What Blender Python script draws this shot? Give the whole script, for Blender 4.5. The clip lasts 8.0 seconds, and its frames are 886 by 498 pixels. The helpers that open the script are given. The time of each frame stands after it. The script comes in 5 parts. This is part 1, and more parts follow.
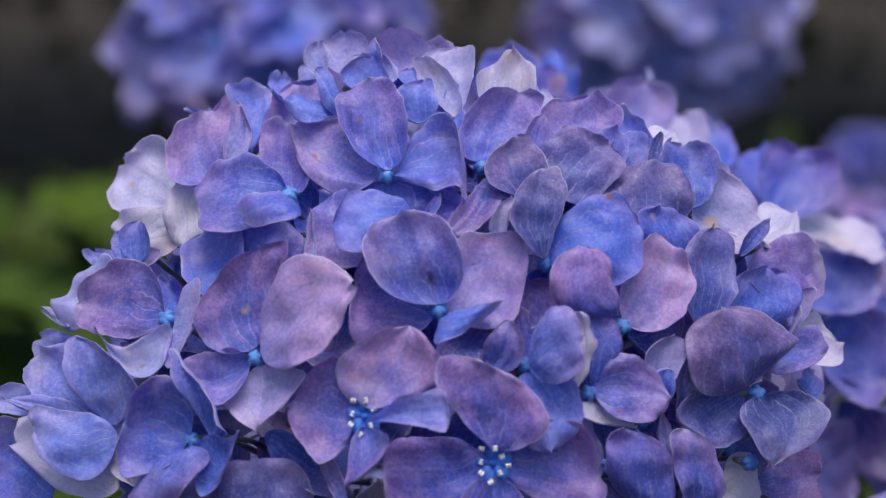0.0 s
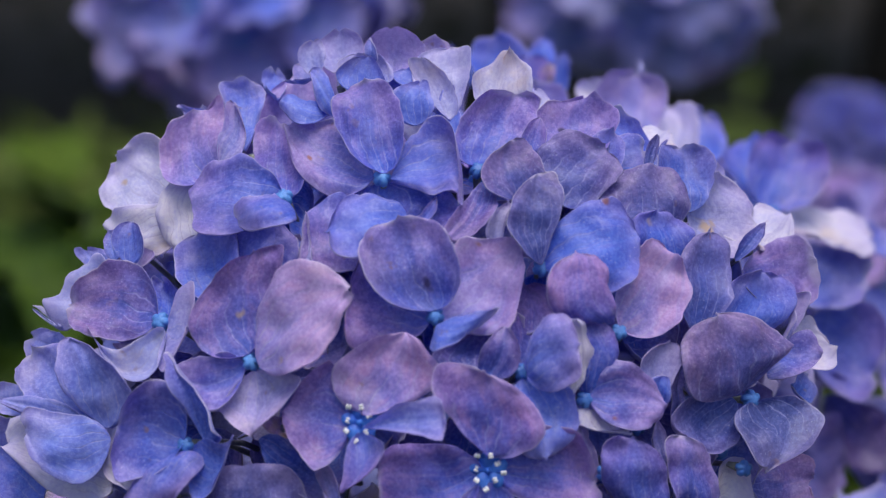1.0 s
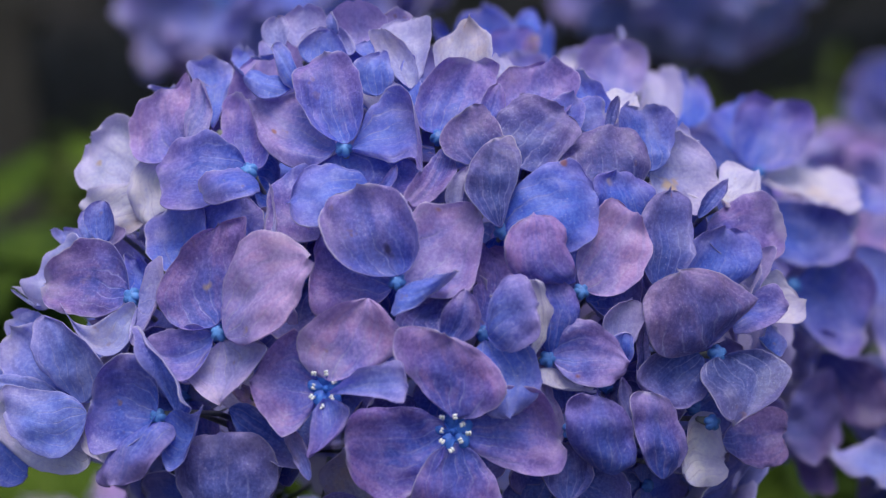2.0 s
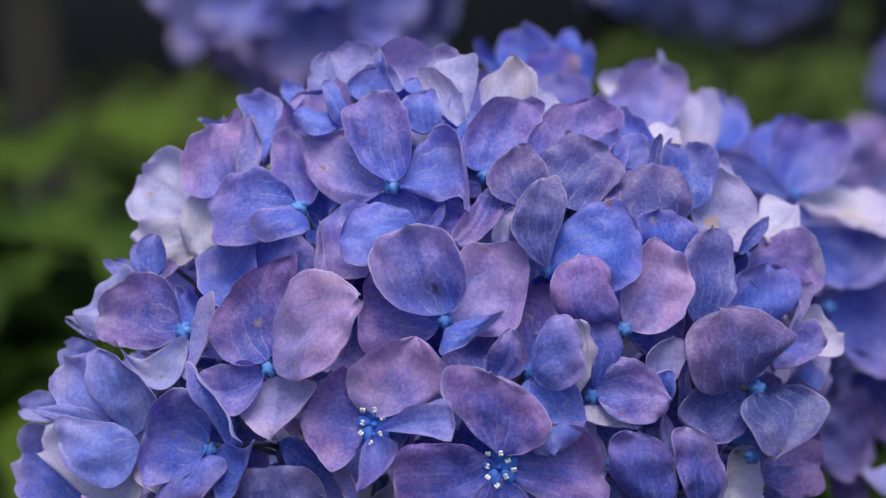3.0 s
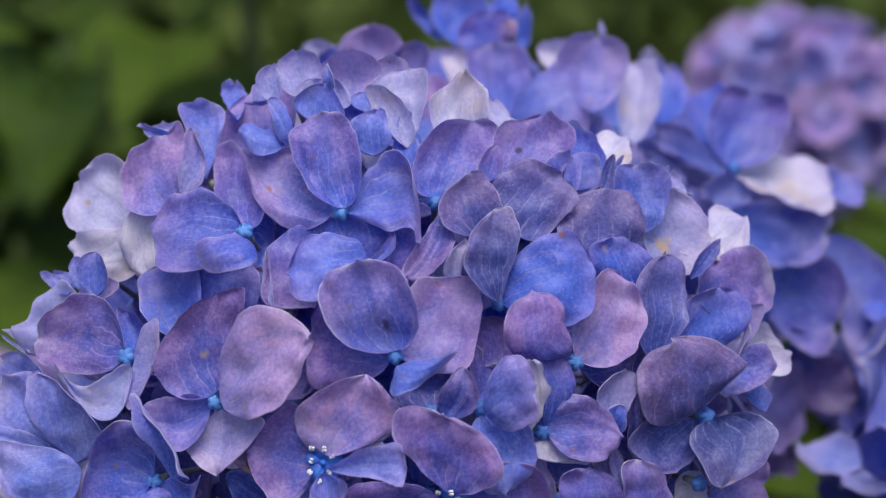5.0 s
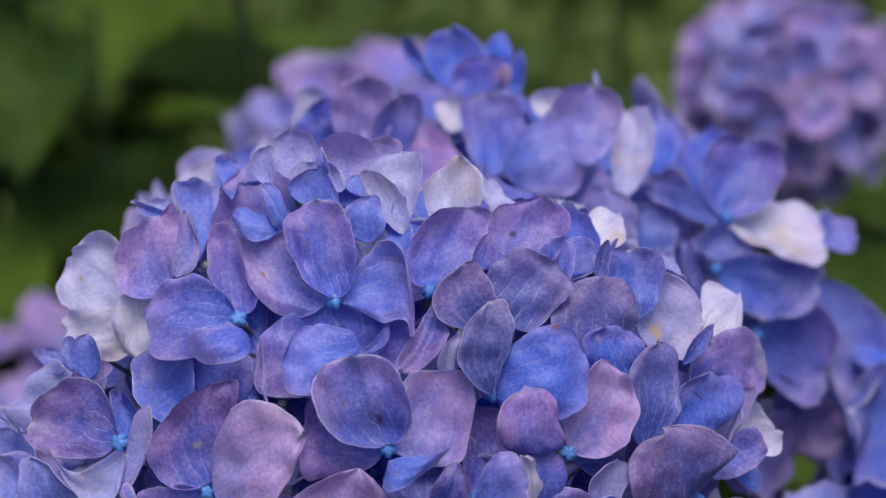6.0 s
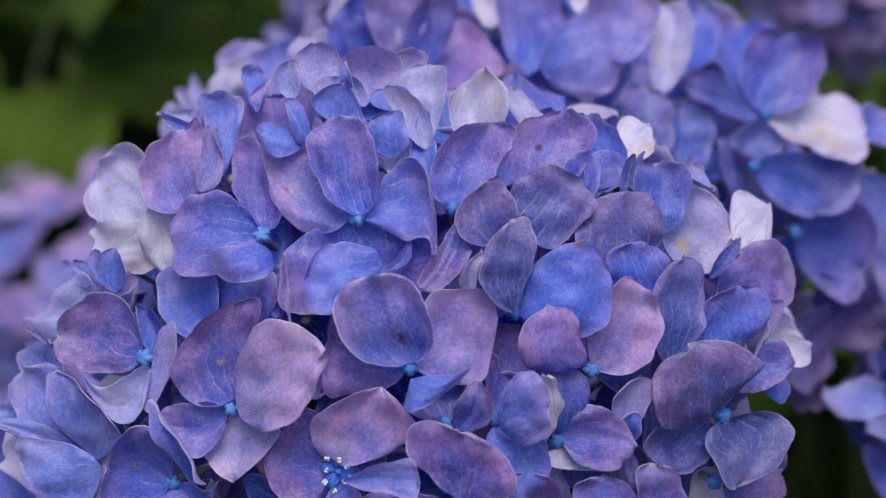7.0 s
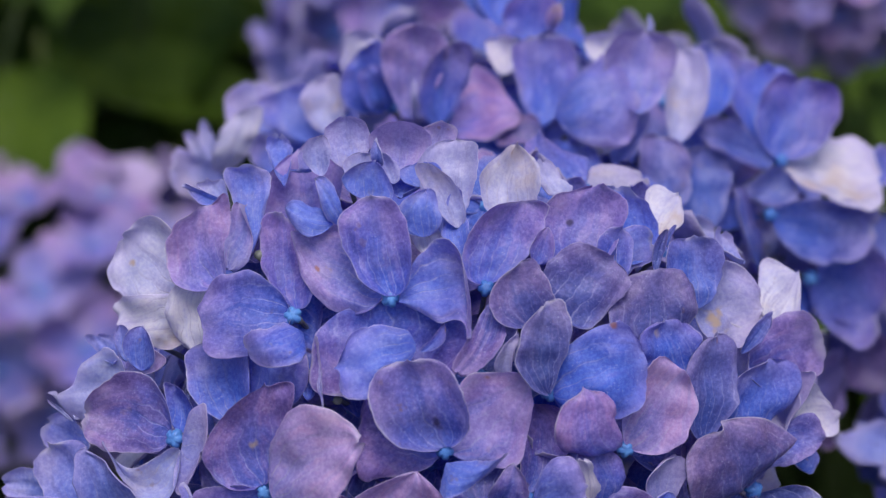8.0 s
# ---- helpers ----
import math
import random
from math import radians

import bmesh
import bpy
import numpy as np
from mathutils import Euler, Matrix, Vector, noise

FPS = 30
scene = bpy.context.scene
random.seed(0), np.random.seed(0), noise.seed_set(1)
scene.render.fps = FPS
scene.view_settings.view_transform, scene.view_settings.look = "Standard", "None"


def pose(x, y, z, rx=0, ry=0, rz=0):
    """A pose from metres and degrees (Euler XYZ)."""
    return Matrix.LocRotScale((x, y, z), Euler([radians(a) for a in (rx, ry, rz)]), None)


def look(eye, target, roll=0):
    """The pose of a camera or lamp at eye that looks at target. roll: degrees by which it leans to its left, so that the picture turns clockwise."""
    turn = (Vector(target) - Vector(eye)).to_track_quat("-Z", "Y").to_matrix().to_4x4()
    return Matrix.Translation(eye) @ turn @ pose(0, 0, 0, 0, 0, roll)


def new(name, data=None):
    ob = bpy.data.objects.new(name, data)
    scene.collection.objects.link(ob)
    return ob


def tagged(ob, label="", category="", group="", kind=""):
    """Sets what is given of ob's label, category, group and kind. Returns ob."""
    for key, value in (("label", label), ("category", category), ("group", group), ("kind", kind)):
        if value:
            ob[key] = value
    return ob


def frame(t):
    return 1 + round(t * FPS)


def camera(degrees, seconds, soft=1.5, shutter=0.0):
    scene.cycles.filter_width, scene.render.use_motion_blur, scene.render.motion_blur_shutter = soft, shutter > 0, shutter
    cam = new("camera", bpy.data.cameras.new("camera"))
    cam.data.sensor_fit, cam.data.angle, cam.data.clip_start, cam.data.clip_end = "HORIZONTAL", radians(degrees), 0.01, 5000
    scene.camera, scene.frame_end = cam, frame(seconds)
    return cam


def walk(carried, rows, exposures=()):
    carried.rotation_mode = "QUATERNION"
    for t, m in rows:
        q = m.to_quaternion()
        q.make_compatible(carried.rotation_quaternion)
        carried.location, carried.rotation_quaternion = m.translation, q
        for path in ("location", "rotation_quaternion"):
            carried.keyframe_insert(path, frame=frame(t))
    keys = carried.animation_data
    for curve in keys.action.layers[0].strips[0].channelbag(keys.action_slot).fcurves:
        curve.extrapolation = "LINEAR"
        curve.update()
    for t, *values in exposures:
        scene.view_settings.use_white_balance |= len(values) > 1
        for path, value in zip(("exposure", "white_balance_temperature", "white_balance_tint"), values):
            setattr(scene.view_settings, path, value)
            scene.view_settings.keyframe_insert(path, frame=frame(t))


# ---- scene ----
cam = camera(18.0, 8.0, 1.25)
cam.data.dof.use_dof = True
cam.data.dof.focus_distance = 0.75
cam.data.dof.aperture_fstop = 9.5
PATH = [
    (0, 0.0194, -0.7553, 0.1920, 75.750, 0.445, 1.400),
    (0.5, 0.0072, -0.7491, 0.2050, 74.710, -0.225, 0.997),
    (1, 0.0094, -0.7474, 0.2106, 74.277, -0.161, 0.674),
    (1.5, 0.0331, -0.7551, 0.2135, 74.044, 0.581, 2.216),
    (1.7, 0.0420, -0.7586, 0.2015, 74.404, 1.862, 1.807),
    (2.8, 0.0563, -0.7604, 0.2299, 73.176, 2.659, 3.389),
    (3, 0.0438, -0.7657, 0.2365, 72.882, 2.239, 2.833),
    (3.5, 0.0071, -0.7513, 0.2615, 71.074, 1.148, 1.510),
    (4, 0.0062, -0.7527, 0.2744, 70.225, 0.466, 1.426),
    (4.5, 0.0000, -0.7346, 0.2968, 68.001, -0.000, -0.002),
    (5, 0.0193, -0.7221, 0.3162, 66.611, 0.658, 0.272),
    (5.2, 0.0223, -0.7271, 0.3187, 66.383, 0.867, 0.185),
    (6.3, 0.0065, -0.6783, 0.3937, 60.533, -0.993, -0.358),
    (6.5, -0.0072, -0.6731, 0.3985, 58.822, -1.892, -1.955),
    (7, 0.0373, -0.6762, 0.4016, 59.332, 1.049, 1.980),
    (7.5, 0.0085, -0.6525, 0.4261, 56.915, 0.409, 0.945),
    (8, 0.0074, -0.6450, 0.4413, 57.091, 0.351, 0.519),
]
walk(cam, [(t, pose(x, y, z, rx, ry, rz)) for t, x, y, z, rx, ry, rz in PATH], [(0, 0.34), (5.2, 0.31), (6.3, 0.22), (8, 0.22)])

# ---- daylight: bright overcast sky, a little broad sun from above ----
world = bpy.data.worlds.new("overcast_sky")
scene.world = world
world.use_nodes = True
wt = world.node_tree
sky = wt.nodes.new("ShaderNodeTexSky")
sky.sky_type = "NISHITA"
sky.sun_disc = False
sky.sun_elevation = radians(78)
sky.sun_rotation = radians(165)
sky.dust_density = 4.0
wt.links.new(sky.outputs[0], wt.nodes["Background"].inputs[0])
wt.nodes["Background"].inputs[1].default_value = 0.125
sun_data = bpy.data.lights.new("sun", "SUN")
sun_data.energy = 1.5
sun_data.angle = radians(35)
sun_data.color = (1.0, 0.95, 0.9)
sun = new("sun", sun_data)
sun.matrix_world = look((0.09, -0.33, 1.6), (0, 0, 0))


# ---- materials ----
def material(name):
    m = bpy.data.materials.new(name)
    m.use_nodes = True
    nt = m.node_tree
    return m, nt, nt.nodes["Principled BSDF"], nt.nodes["Material Output"]


def node(nt, kind, **values):
    n = nt.nodes.new(kind)
    for key, value in values.items():
        n.inputs[key.replace("_", " ")].default_value = value
    return n


def maths(nt, op, a, b=None, clamp=False):
    n = nt.nodes.new("ShaderNodeMath")
    n.operation, n.use_clamp = op, clamp
    for slot, v in ((0, a), (1, b)):
        if isinstance(v, (int, float)):
            n.inputs[slot].default_value = v
        elif v is not None:
            nt.links.new(v, n.inputs[slot])
    return n.outputs[0]


def blend(nt, fac, a, b, mode="MIX"):
    n = nt.nodes.new("ShaderNodeMix")
    n.data_type, n.blend_type = "RGBA", mode
    for slot, v in ((0, fac), (6, a), (7, b)):
        if isinstance(v, (int, float)):
            n.inputs[slot].default_value = v
        elif isinstance(v, tuple):
            n.inputs[slot].default_value = (*v, 1)
        else:
            nt.links.new(v, n.inputs[slot])
    return n.outputs[2]


def ramp(nt, fac, low, high):
    n = nt.nodes.new("ShaderNodeMapRange")
    n.interpolation_type = "SMOOTHSTEP"
    n.inputs[1].default_value, n.inputs[2].default_value = low, high
    nt.links.new(fac, n.inputs[0])
    return n.outputs[0]


def petal_material(name, back):
    """Blue to pink sepal: Object colour holds pinkness, paleness and greyness (slate tone and painted shade); UV runs
    across and along the petal.
    """
    m, nt, bsdf, out = material(name)
    info = nt.nodes.new("ShaderNodeObjectInfo")
    rgb = nt.nodes.new("ShaderNodeSeparateColor")
    nt.links.new(info.outputs["Color"], rgb.inputs[0])
    pink, pale, grey = rgb.outputs
    uv = nt.nodes.new("ShaderNodeUVMap")
    uv.uv_map = "petal"
    ax = nt.nodes.new("ShaderNodeSeparateXYZ")
    nt.links.new(uv.outputs[0], ax.inputs[0])
    geo = nt.nodes.new("ShaderNodeTexCoord")
    shift = nt.nodes.new("ShaderNodeVectorMath")
    shift.operation = "MULTIPLY_ADD"
    nt.links.new(info.outputs["Random"], shift.inputs[0])
    shift.inputs[1].default_value = (7, 3, 5)
    nt.links.new(geo.outputs["Object"], shift.inputs[2])
    blotch = node(nt, "ShaderNodeTexNoise", Scale=60.0, Detail=4.0, Roughness=0.62)
    nt.links.new(shift.outputs[0], blotch.inputs["Vector"])
    grain = node(nt, "ShaderNodeTexNoise", Scale=900.0, Detail=3.0, Roughness=0.65)
    nt.links.new(shift.outputs[0], grain.inputs["Vector"])
    mottle = node(nt, "ShaderNodeTexNoise", Scale=210.0, Detail=5.0, Roughness=0.68, Distortion=0.6)
    nt.links.new(shift.outputs[0], mottle.inputs["Vector"])
    along = ax.outputs[1]
    drift = node(nt, "ShaderNodeTexNoise", Scale=120.0, Detail=2.0, Roughness=0.5)
    nt.links.new(shift.outputs[0], drift.inputs["Vector"])
    sway = maths(nt, "MULTIPLY", maths(nt, "SUBTRACT", drift.outputs[0], 0.5), 1.5)
    fan = maths(nt, "ADD", maths(nt, "MULTIPLY", maths(nt, "SUBTRACT", ax.outputs[0], 0.5), maths(nt, "ADD", maths(nt, "MULTIPLY", along, 4.0), 4.5)), sway)
    lane = nt.nodes.new("ShaderNodeCombineXYZ")
    nt.links.new(fan, lane.inputs[0])
    nt.links.new(maths(nt, "ADD", maths(nt, "MULTIPLY", along, 1.1), maths(nt, "MULTIPLY", sway, 0.4)), lane.inputs[1])
    nt.links.new(maths(nt, "MULTIPLY", info.outputs["Random"], 50.0), lane.inputs[2])
    streak = node(nt, "ShaderNodeTexNoise", Scale=1.2, Detail=3.0, Roughness=0.55, Distortion=0.3)
    nt.links.new(lane.outputs[0], streak.inputs["Vector"])
    # pink grows towards the margin and in blotches, blue stays at the claw
    edge = maths(nt, "ABSOLUTE", maths(nt, "SUBTRACT", ax.outputs[0], 0.5))
    out_ness = maths(nt, "ADD", maths(nt, "MULTIPLY", edge, 0.7), maths(nt, "MULTIPLY", along, 0.7))
    tint = maths(nt, "ADD", maths(nt, "MULTIPLY", pink, 1.1), maths(nt, "MULTIPLY", maths(nt, "SUBTRACT", blotch.outputs[0], 0.5), 0.8))
    tint = maths(nt, "ADD", tint, maths(nt, "SUBTRACT", maths(nt, "MULTIPLY", out_ness, 1.35), 0.82), clamp=True)
    tint = maths(nt, "ADD", tint, maths(nt, "MULTIPLY", maths(nt, "SUBTRACT", mottle.outputs[0], 0.5), 0.32), clamp=True)
    colour = blend(nt, tint, blend(nt, maths(nt, "MULTIPLY", pink, 0.22), BLUE, PINK), PINK)
    rosy = maths(nt, "ADD", maths(nt, "MULTIPLY", ramp(nt, maths(nt, "ADD", maths(nt, "MULTIPLY", tint, 0.5), maths(nt, "MULTIPLY", out_ness, 0.6)), 0.45, 1.1), 0.42), maths(nt, "MULTIPLY", ramp(nt, maths(nt, "ADD", maths(nt, "MULTIPLY", streak.outputs[0], 0.6), maths(nt, "MULTIPLY", mottle.outputs[0], 0.4)), 0.46, 0.62), 0.34))
    colour = blend(nt, maths(nt, "MULTIPLY", rosy, maths(nt, "MULTIPLY", pink, pink)), colour, ROSE)
    # pale, sun-bleached parts
    fade = maths(nt, "ADD", pale, maths(nt, "MULTIPLY", maths(nt, "SUBTRACT", blotch.outputs[0], 0.5), maths(nt, "MULTIPLY", maths(nt, "ADD", pale, 0.12), 0.9)), clamp=True)
    colour = blend(nt, fade, colour, blend(nt, maths(nt, "MULTIPLY", pink, pink), PALE, LILAC))
    # greyness: slate petals, and shade painted on deep or turned-away ones
    colour = blend(nt, maths(nt, "MULTIPLY", grey, 0.7), colour, SLATE_SHADE)
    # main veins fan out from the claw, a fine net branches between them
    near_claw = maths(nt, "SUBTRACT", 1.0, ramp(nt, along, 0.1, 0.85))
    rib = maths(nt, "PINGPONG", maths(nt, "ADD", fan, maths(nt, "MULTIPLY", info.outputs["Random"], 9.0)), 0.5)
    rib = maths(nt, "MULTIPLY", ramp(nt, rib, 0.10, 0.0), maths(nt, "ADD", maths(nt, "MULTIPLY", near_claw, 0.9), 0.10))
    net = nt.nodes.new("ShaderNodeTexVoronoi")
    net.feature = "DISTANCE_TO_EDGE"
    net.inputs["Scale"].default_value = 2.0
    nt.links.new(lane.outputs[0], net.inputs["Vector"])
    twig = maths(nt, "MULTIPLY", ramp(nt, net.outputs["Distance"], 0.06, 0.0), 0.13)
    vein = maths(nt, "MULTIPLY", maths(nt, "MAXIMUM", rib, twig), ramp(nt, mottle.outputs[0], 0.28, 0.6), clamp=True)
    colour = blend(nt, maths(nt, "MULTIPLY", vein, 0.55), colour, (0.55, 0.56, 0.88))
    colour = blend(nt, maths(nt, "MULTIPLY", ramp(nt, streak.outputs[0], 0.5, 0.78), 0.26), colour, (0.42, 0.42, 0.90))
    colour = blend(nt, maths(nt, "MULTIPLY", ramp(nt, streak.outputs[0], 0.5, 0.26), 0.26), colour, (0.11, 0.09, 0.36))
    colour = blend(nt, maths(nt, "MULTIPLY", ramp(nt, mottle.outputs[0], 0.52, 0.74), maths(nt, "SUBTRACT", 0.22, maths(nt, "MULTIPLY", pink, 0.1))), colour, (0.54, 0.57, 0.90))
    colour = blend(nt, maths(nt, "MULTIPLY", ramp(nt, mottle.outputs[0], 0.47, 0.3), 0.12), colour, (0.09, 0.08, 0.36))
    colour = blend(nt, maths(nt, "MULTIPLY", ramp(nt, streak.outputs[0], 0.55, 0.32), maths(nt, "MULTIPLY", fade, 0.34)), colour, (0.50, 0.46, 0.76))
    colour = blend(nt, maths(nt, "MULTIPLY", vein, maths(nt, "MULTIPLY", fade, 0.6)), colour, (0.60, 0.50, 0.48))
    # fine mottling and a few rusty freckles
    speck = node(nt, "ShaderNodeTexNoise", Scale=1500.0, Detail=1.0, Roughness=0.5)
    nt.links.new(shift.outputs[0], speck.inputs["Vector"])
    colour = blend(nt, maths(nt, "MULTIPLY", ramp(nt, speck.outputs[0], 0.66, 0.78), 0.35), colour, (0.72, 0.72, 0.92))
    colour = blend(nt, 0.7, colour, blend(nt, ramp(nt, grain.outputs[0], 0.34, 0.7), (0.26, 0.26, 0.34), (0.72, 0.72, 0.80)), "SOFT_LIGHT")
    spot = node(nt, "ShaderNodeTexNoise", Scale=230.0, Detail=2.0, Roughness=0.5)
    nt.links.new(shift.outputs[0], spot.inputs["Vector"])
    patch = node(nt, "ShaderNodeTexNoise", Scale=38.0, Detail=1.0)
    nt.links.new(shift.outputs[0], patch.inputs["Vector"])
    old = maths(nt, "MULTIPLY", ramp(nt, patch.outputs[0], 0.5, 0.72), ramp(nt, blotch.outputs[0], 0.45, 0.65))
    colour = blend(nt, maths(nt, "MULTIPLY", old, maths(nt, "ADD", maths(nt, "MULTIPLY", pale, 0.75), 0.10)), colour, (0.66, 0.50, 0.44))
    rust = maths(nt, "MULTIPLY", ramp(nt, spot.outputs[0], 0.66, 0.76), ramp(nt, patch.outputs[0], 0.5, 0.68))
    colour = blend(nt, maths(nt, "MULTIPLY", rust, 0.6), colour, (0.36, 0.19, 0.13))
    # one larger stain where the petal has one
    mark = nt.nodes.new("ShaderNodeAttribute")
    mark.attribute_type, mark.attribute_name = "OBJECT", "stain"
    tone = nt.nodes.new("ShaderNodeAttribute")
    tone.attribute_type, tone.attribute_name = "OBJECT", "stain_tone"
    at = nt.nodes.new("ShaderNodeSeparateXYZ")
    nt.links.new(mark.outputs["Vector"], at.inputs[0])
    du = maths(nt, "SUBTRACT", ax.outputs[0], at.outputs[0])
    ds = maths(nt, "SUBTRACT", along, at.outputs[1])
    far = maths(nt, "SQRT", maths(nt, "ADD", maths(nt, "MULTIPLY", du, du), maths(nt, "MULTIPLY", ds, ds)))
    far = maths(nt, "ADD", far, maths(nt, "MULTIPLY", maths(nt, "SUBTRACT", spot.outputs[0], 0.5), maths(nt, "MULTIPLY", at.outputs[2], 4.0)))
    size = maths(nt, "MAXIMUM", at.outputs[2], 0.0001)
    here = maths(nt, "MULTIPLY", maths(nt, "SUBTRACT", 1.0, ramp(nt, maths(nt, "DIVIDE", far, size), 0.1, 1.2)), ramp(nt, at.outputs[2], 0.0, 0.02))
    ink = blend(nt, maths(nt, "MINIMUM", tone.outputs["Fac"], 1.0), (0.03, 0.02, 0.10), (0.40, 0.13, 0.06))
    ink = blend(nt, maths(nt, "SUBTRACT", tone.outputs["Fac"], 1.0, True), ink, (0.66, 0.48, 0.32))
    colour = blend(nt, maths(nt, "MULTIPLY", here, 0.82), colour, ink)
    if back:
        colour = blend(nt, 0.35, colour, (0.62, 0.60, 0.80))
    # thin bleached rim of the sepal, broken here and there
    margin = maths(nt, "MAXIMUM", maths(nt, "MULTIPLY", edge, 2.0), maths(nt, "ADD", maths(nt, "MULTIPLY", along, 0.75), 0.25))
    worn = maths(nt, "MULTIPLY", ramp(nt, maths(nt, "ADD", margin, maths(nt, "MULTIPLY", maths(nt, "SUBTRACT", mottle.outputs[0], 0.5), 0.5)), 0.68, 1.04), maths(nt, "ADD", maths(nt, "MULTIPLY", info.outputs["Random"], 0.34), maths(nt, "MULTIPLY", fade, 0.3)))
    colour = blend(nt, worn, colour, (0.58, 0.52, 0.88))
    rim = ramp(nt, maths(nt, "ADD", margin, maths(nt, "MULTIPLY", maths(nt, "SUBTRACT", blotch.outputs[0], 0.5), 0.06)), 0.955, 1.0)
    colour = blend(nt, maths(nt, "MULTIPLY", rim, maths(nt, "ADD", maths(nt, "MULTIPLY", ramp(nt, patch.outputs[0], 0.40, 0.62), 0.5), 0.06)), colour, (0.78, 0.74, 0.88))
    nt.links.new(colour, bsdf.inputs["Base Color"])
    bsdf.inputs["Roughness"].default_value = 0.44
    bsdf.inputs["Specular IOR Level"].default_value = 0.5
    bsdf.inputs["Sheen Weight"].default_value = 0.07
    bsdf.inputs["Sheen Roughness"].default_value = 0.4
    bsdf.inputs["Sheen Tint"].default_value = (0.86, 0.86, 1.0, 1)
    bump = node(nt, "ShaderNodeBump", Strength=0.42, Distance=0.0007)
    height = maths(nt, "ADD", maths(nt, "MULTIPLY", vein, -0.35), maths(nt, "ADD", maths(nt, "MULTIPLY", maths(nt, "ADD", maths(nt, "MULTIPLY", streak.outputs[0], 1.3), blotch.outputs[0]), 0.55), maths(nt, "MULTIPLY", grain.outputs[0], 0.35)))
    nt.links.new(height, bump.inputs["Height"])
    nt.links.new(bump.outputs[0], bsdf.inputs["Normal"])
    thin = nt.nodes.new("ShaderNodeBsdfTranslucent")
    nt.links.new(colour, thin.inputs[0])
    both = nt.nodes.new("ShaderNodeMixShader")
    both.inputs[0].default_value = 0.42
    nt.links.new(bsdf.outputs[0], both.inputs[1])
    nt.links.new(thin.outputs[0], both.inputs[2])
    nt.links.new(both.outputs[0], out.inputs[0])
    return m


def mottled(name, dark, light, scale, rough=0.6, bump=0.3, through_light=0.0, spec=0.4):
    """Two colours in cloudy patches with grain and relief."""
    m, nt, bsdf, out = material(name)
    info = nt.nodes.new("ShaderNodeObjectInfo")
    geo = nt.nodes.new("ShaderNodeTexCoord")
    shift = nt.nodes.new("ShaderNodeVectorMath")
    shift.operation = "MULTIPLY_ADD"
    nt.links.new(info.outputs["Random"], shift.inputs[0])
    shift.inputs[1].default_value = (5, 9, 4)
    nt.links.new(geo.outputs["Object"], shift.inputs[2])
    big = node(nt, "ShaderNodeTexNoise", Scale=scale, Detail=4.0, Roughness=0.6)
    fine = node(nt, "ShaderNodeTexNoise", Scale=scale * 9, Detail=3.0, Roughness=0.6)
    for n in (big, fine):
        nt.links.new(shift.outputs[0], n.inputs["Vector"])
    mix = maths(nt, "ADD", maths(nt, "MULTIPLY", big.outputs[0], 0.7), maths(nt, "MULTIPLY", fine.outputs[0], 0.3))
    mix = maths(nt, "ADD", mix, maths(nt, "MULTIPLY", maths(nt, "SUBTRACT", info.outputs["Random"], 0.5), 0.3))
    colour = blend(nt, ramp(nt, mix, 0.3, 0.7), dark, light)
    nt.links.new(colour, bsdf.inputs["Base Color"])
    bsdf.inputs["Roughness"].default_value = rough
    bsdf.inputs["Specular IOR Level"].default_value = spec
    b = node(nt, "ShaderNodeBump", Strength=bump, Distance=0.3 / scale)
    nt.links.new(mix, b.inputs["Height"])
    nt.links.new(b.outputs[0], bsdf.inputs["Normal"])
    if through_light:
        thin = nt.nodes.new("ShaderNodeBsdfTranslucent")
        nt.links.new(colour, thin.inputs[0])
        both = nt.nodes.new("ShaderNodeMixShader")
        both.inputs[0].default_value = through_light
        nt.links.new(bsdf.outputs[0], both.inputs[1])
        nt.links.new(thin.outputs[0], both.inputs[2])
        nt.links.new(both.outputs[0], out.inputs[0])
    return m


BLUE, PINK, ROSE = (0.076, 0.198, 0.84), (0.216, 0.178, 0.67), (0.76, 0.34, 0.55)
PALE, LILAC, SLATE_SHADE = (0.92, 0.88, 0.94), (0.80, 0.62, 0.88), (0.10, 0.10, 0.23)
petal_front = petal_material("petal_front", False)
petal_back = petal_material("petal_back", True)
bud_blue = mottled("bud_blue", (0.05, 0.15, 0.50), (0.12, 0.31, 0.72), 500, 0.4, 0.3)
heart_blue = mottled("heart_blue", (0.03, 0.10, 0.55), (0.07, 0.24, 0.80), 400, 0.45, 0.3, 0.2)
anther_white = mottled("anther_white", (0.66, 0.68, 0.72), (0.88, 0.88, 0.86), 900, 0.7)
stalk_green = mottled("stalk_green", (0.10, 0.10, 0.16), (0.22, 0.24, 0.22), 200, 0.55, 0.2)
stem_green = mottled("stem_green", (0.05, 0.08, 0.02), (0.13, 0.17, 0.05), 60, 0.55, 0.4)
leaf_green = mottled("leaf_green", (0.027, 0.064, 0.007), (0.080, 0.138, 0.012), 14, 0.6, 0.5, 0.25, 0.2)
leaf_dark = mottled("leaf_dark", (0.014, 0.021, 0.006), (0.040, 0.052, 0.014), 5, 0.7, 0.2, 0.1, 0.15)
cover_green = mottled("cover_green", (0.05, 0.085, 0.018), (0.13, 0.18, 0.04), 4, 0.65, 0.4, 0.2, 0.2)
leaf_back = mottled("leaf_back", (0.045, 0.075, 0.022), (0.085, 0.13, 0.045), 20, 0.6, 0.4, 0.2)
soil = mottled("soil", (0.012, 0.009, 0.006), (0.036, 0.027, 0.018), 6, 0.95, 0.8)
bark = mottled("bark", (0.03, 0.024, 0.018), (0.09, 0.075, 0.06), 18, 0.9, 0.9)
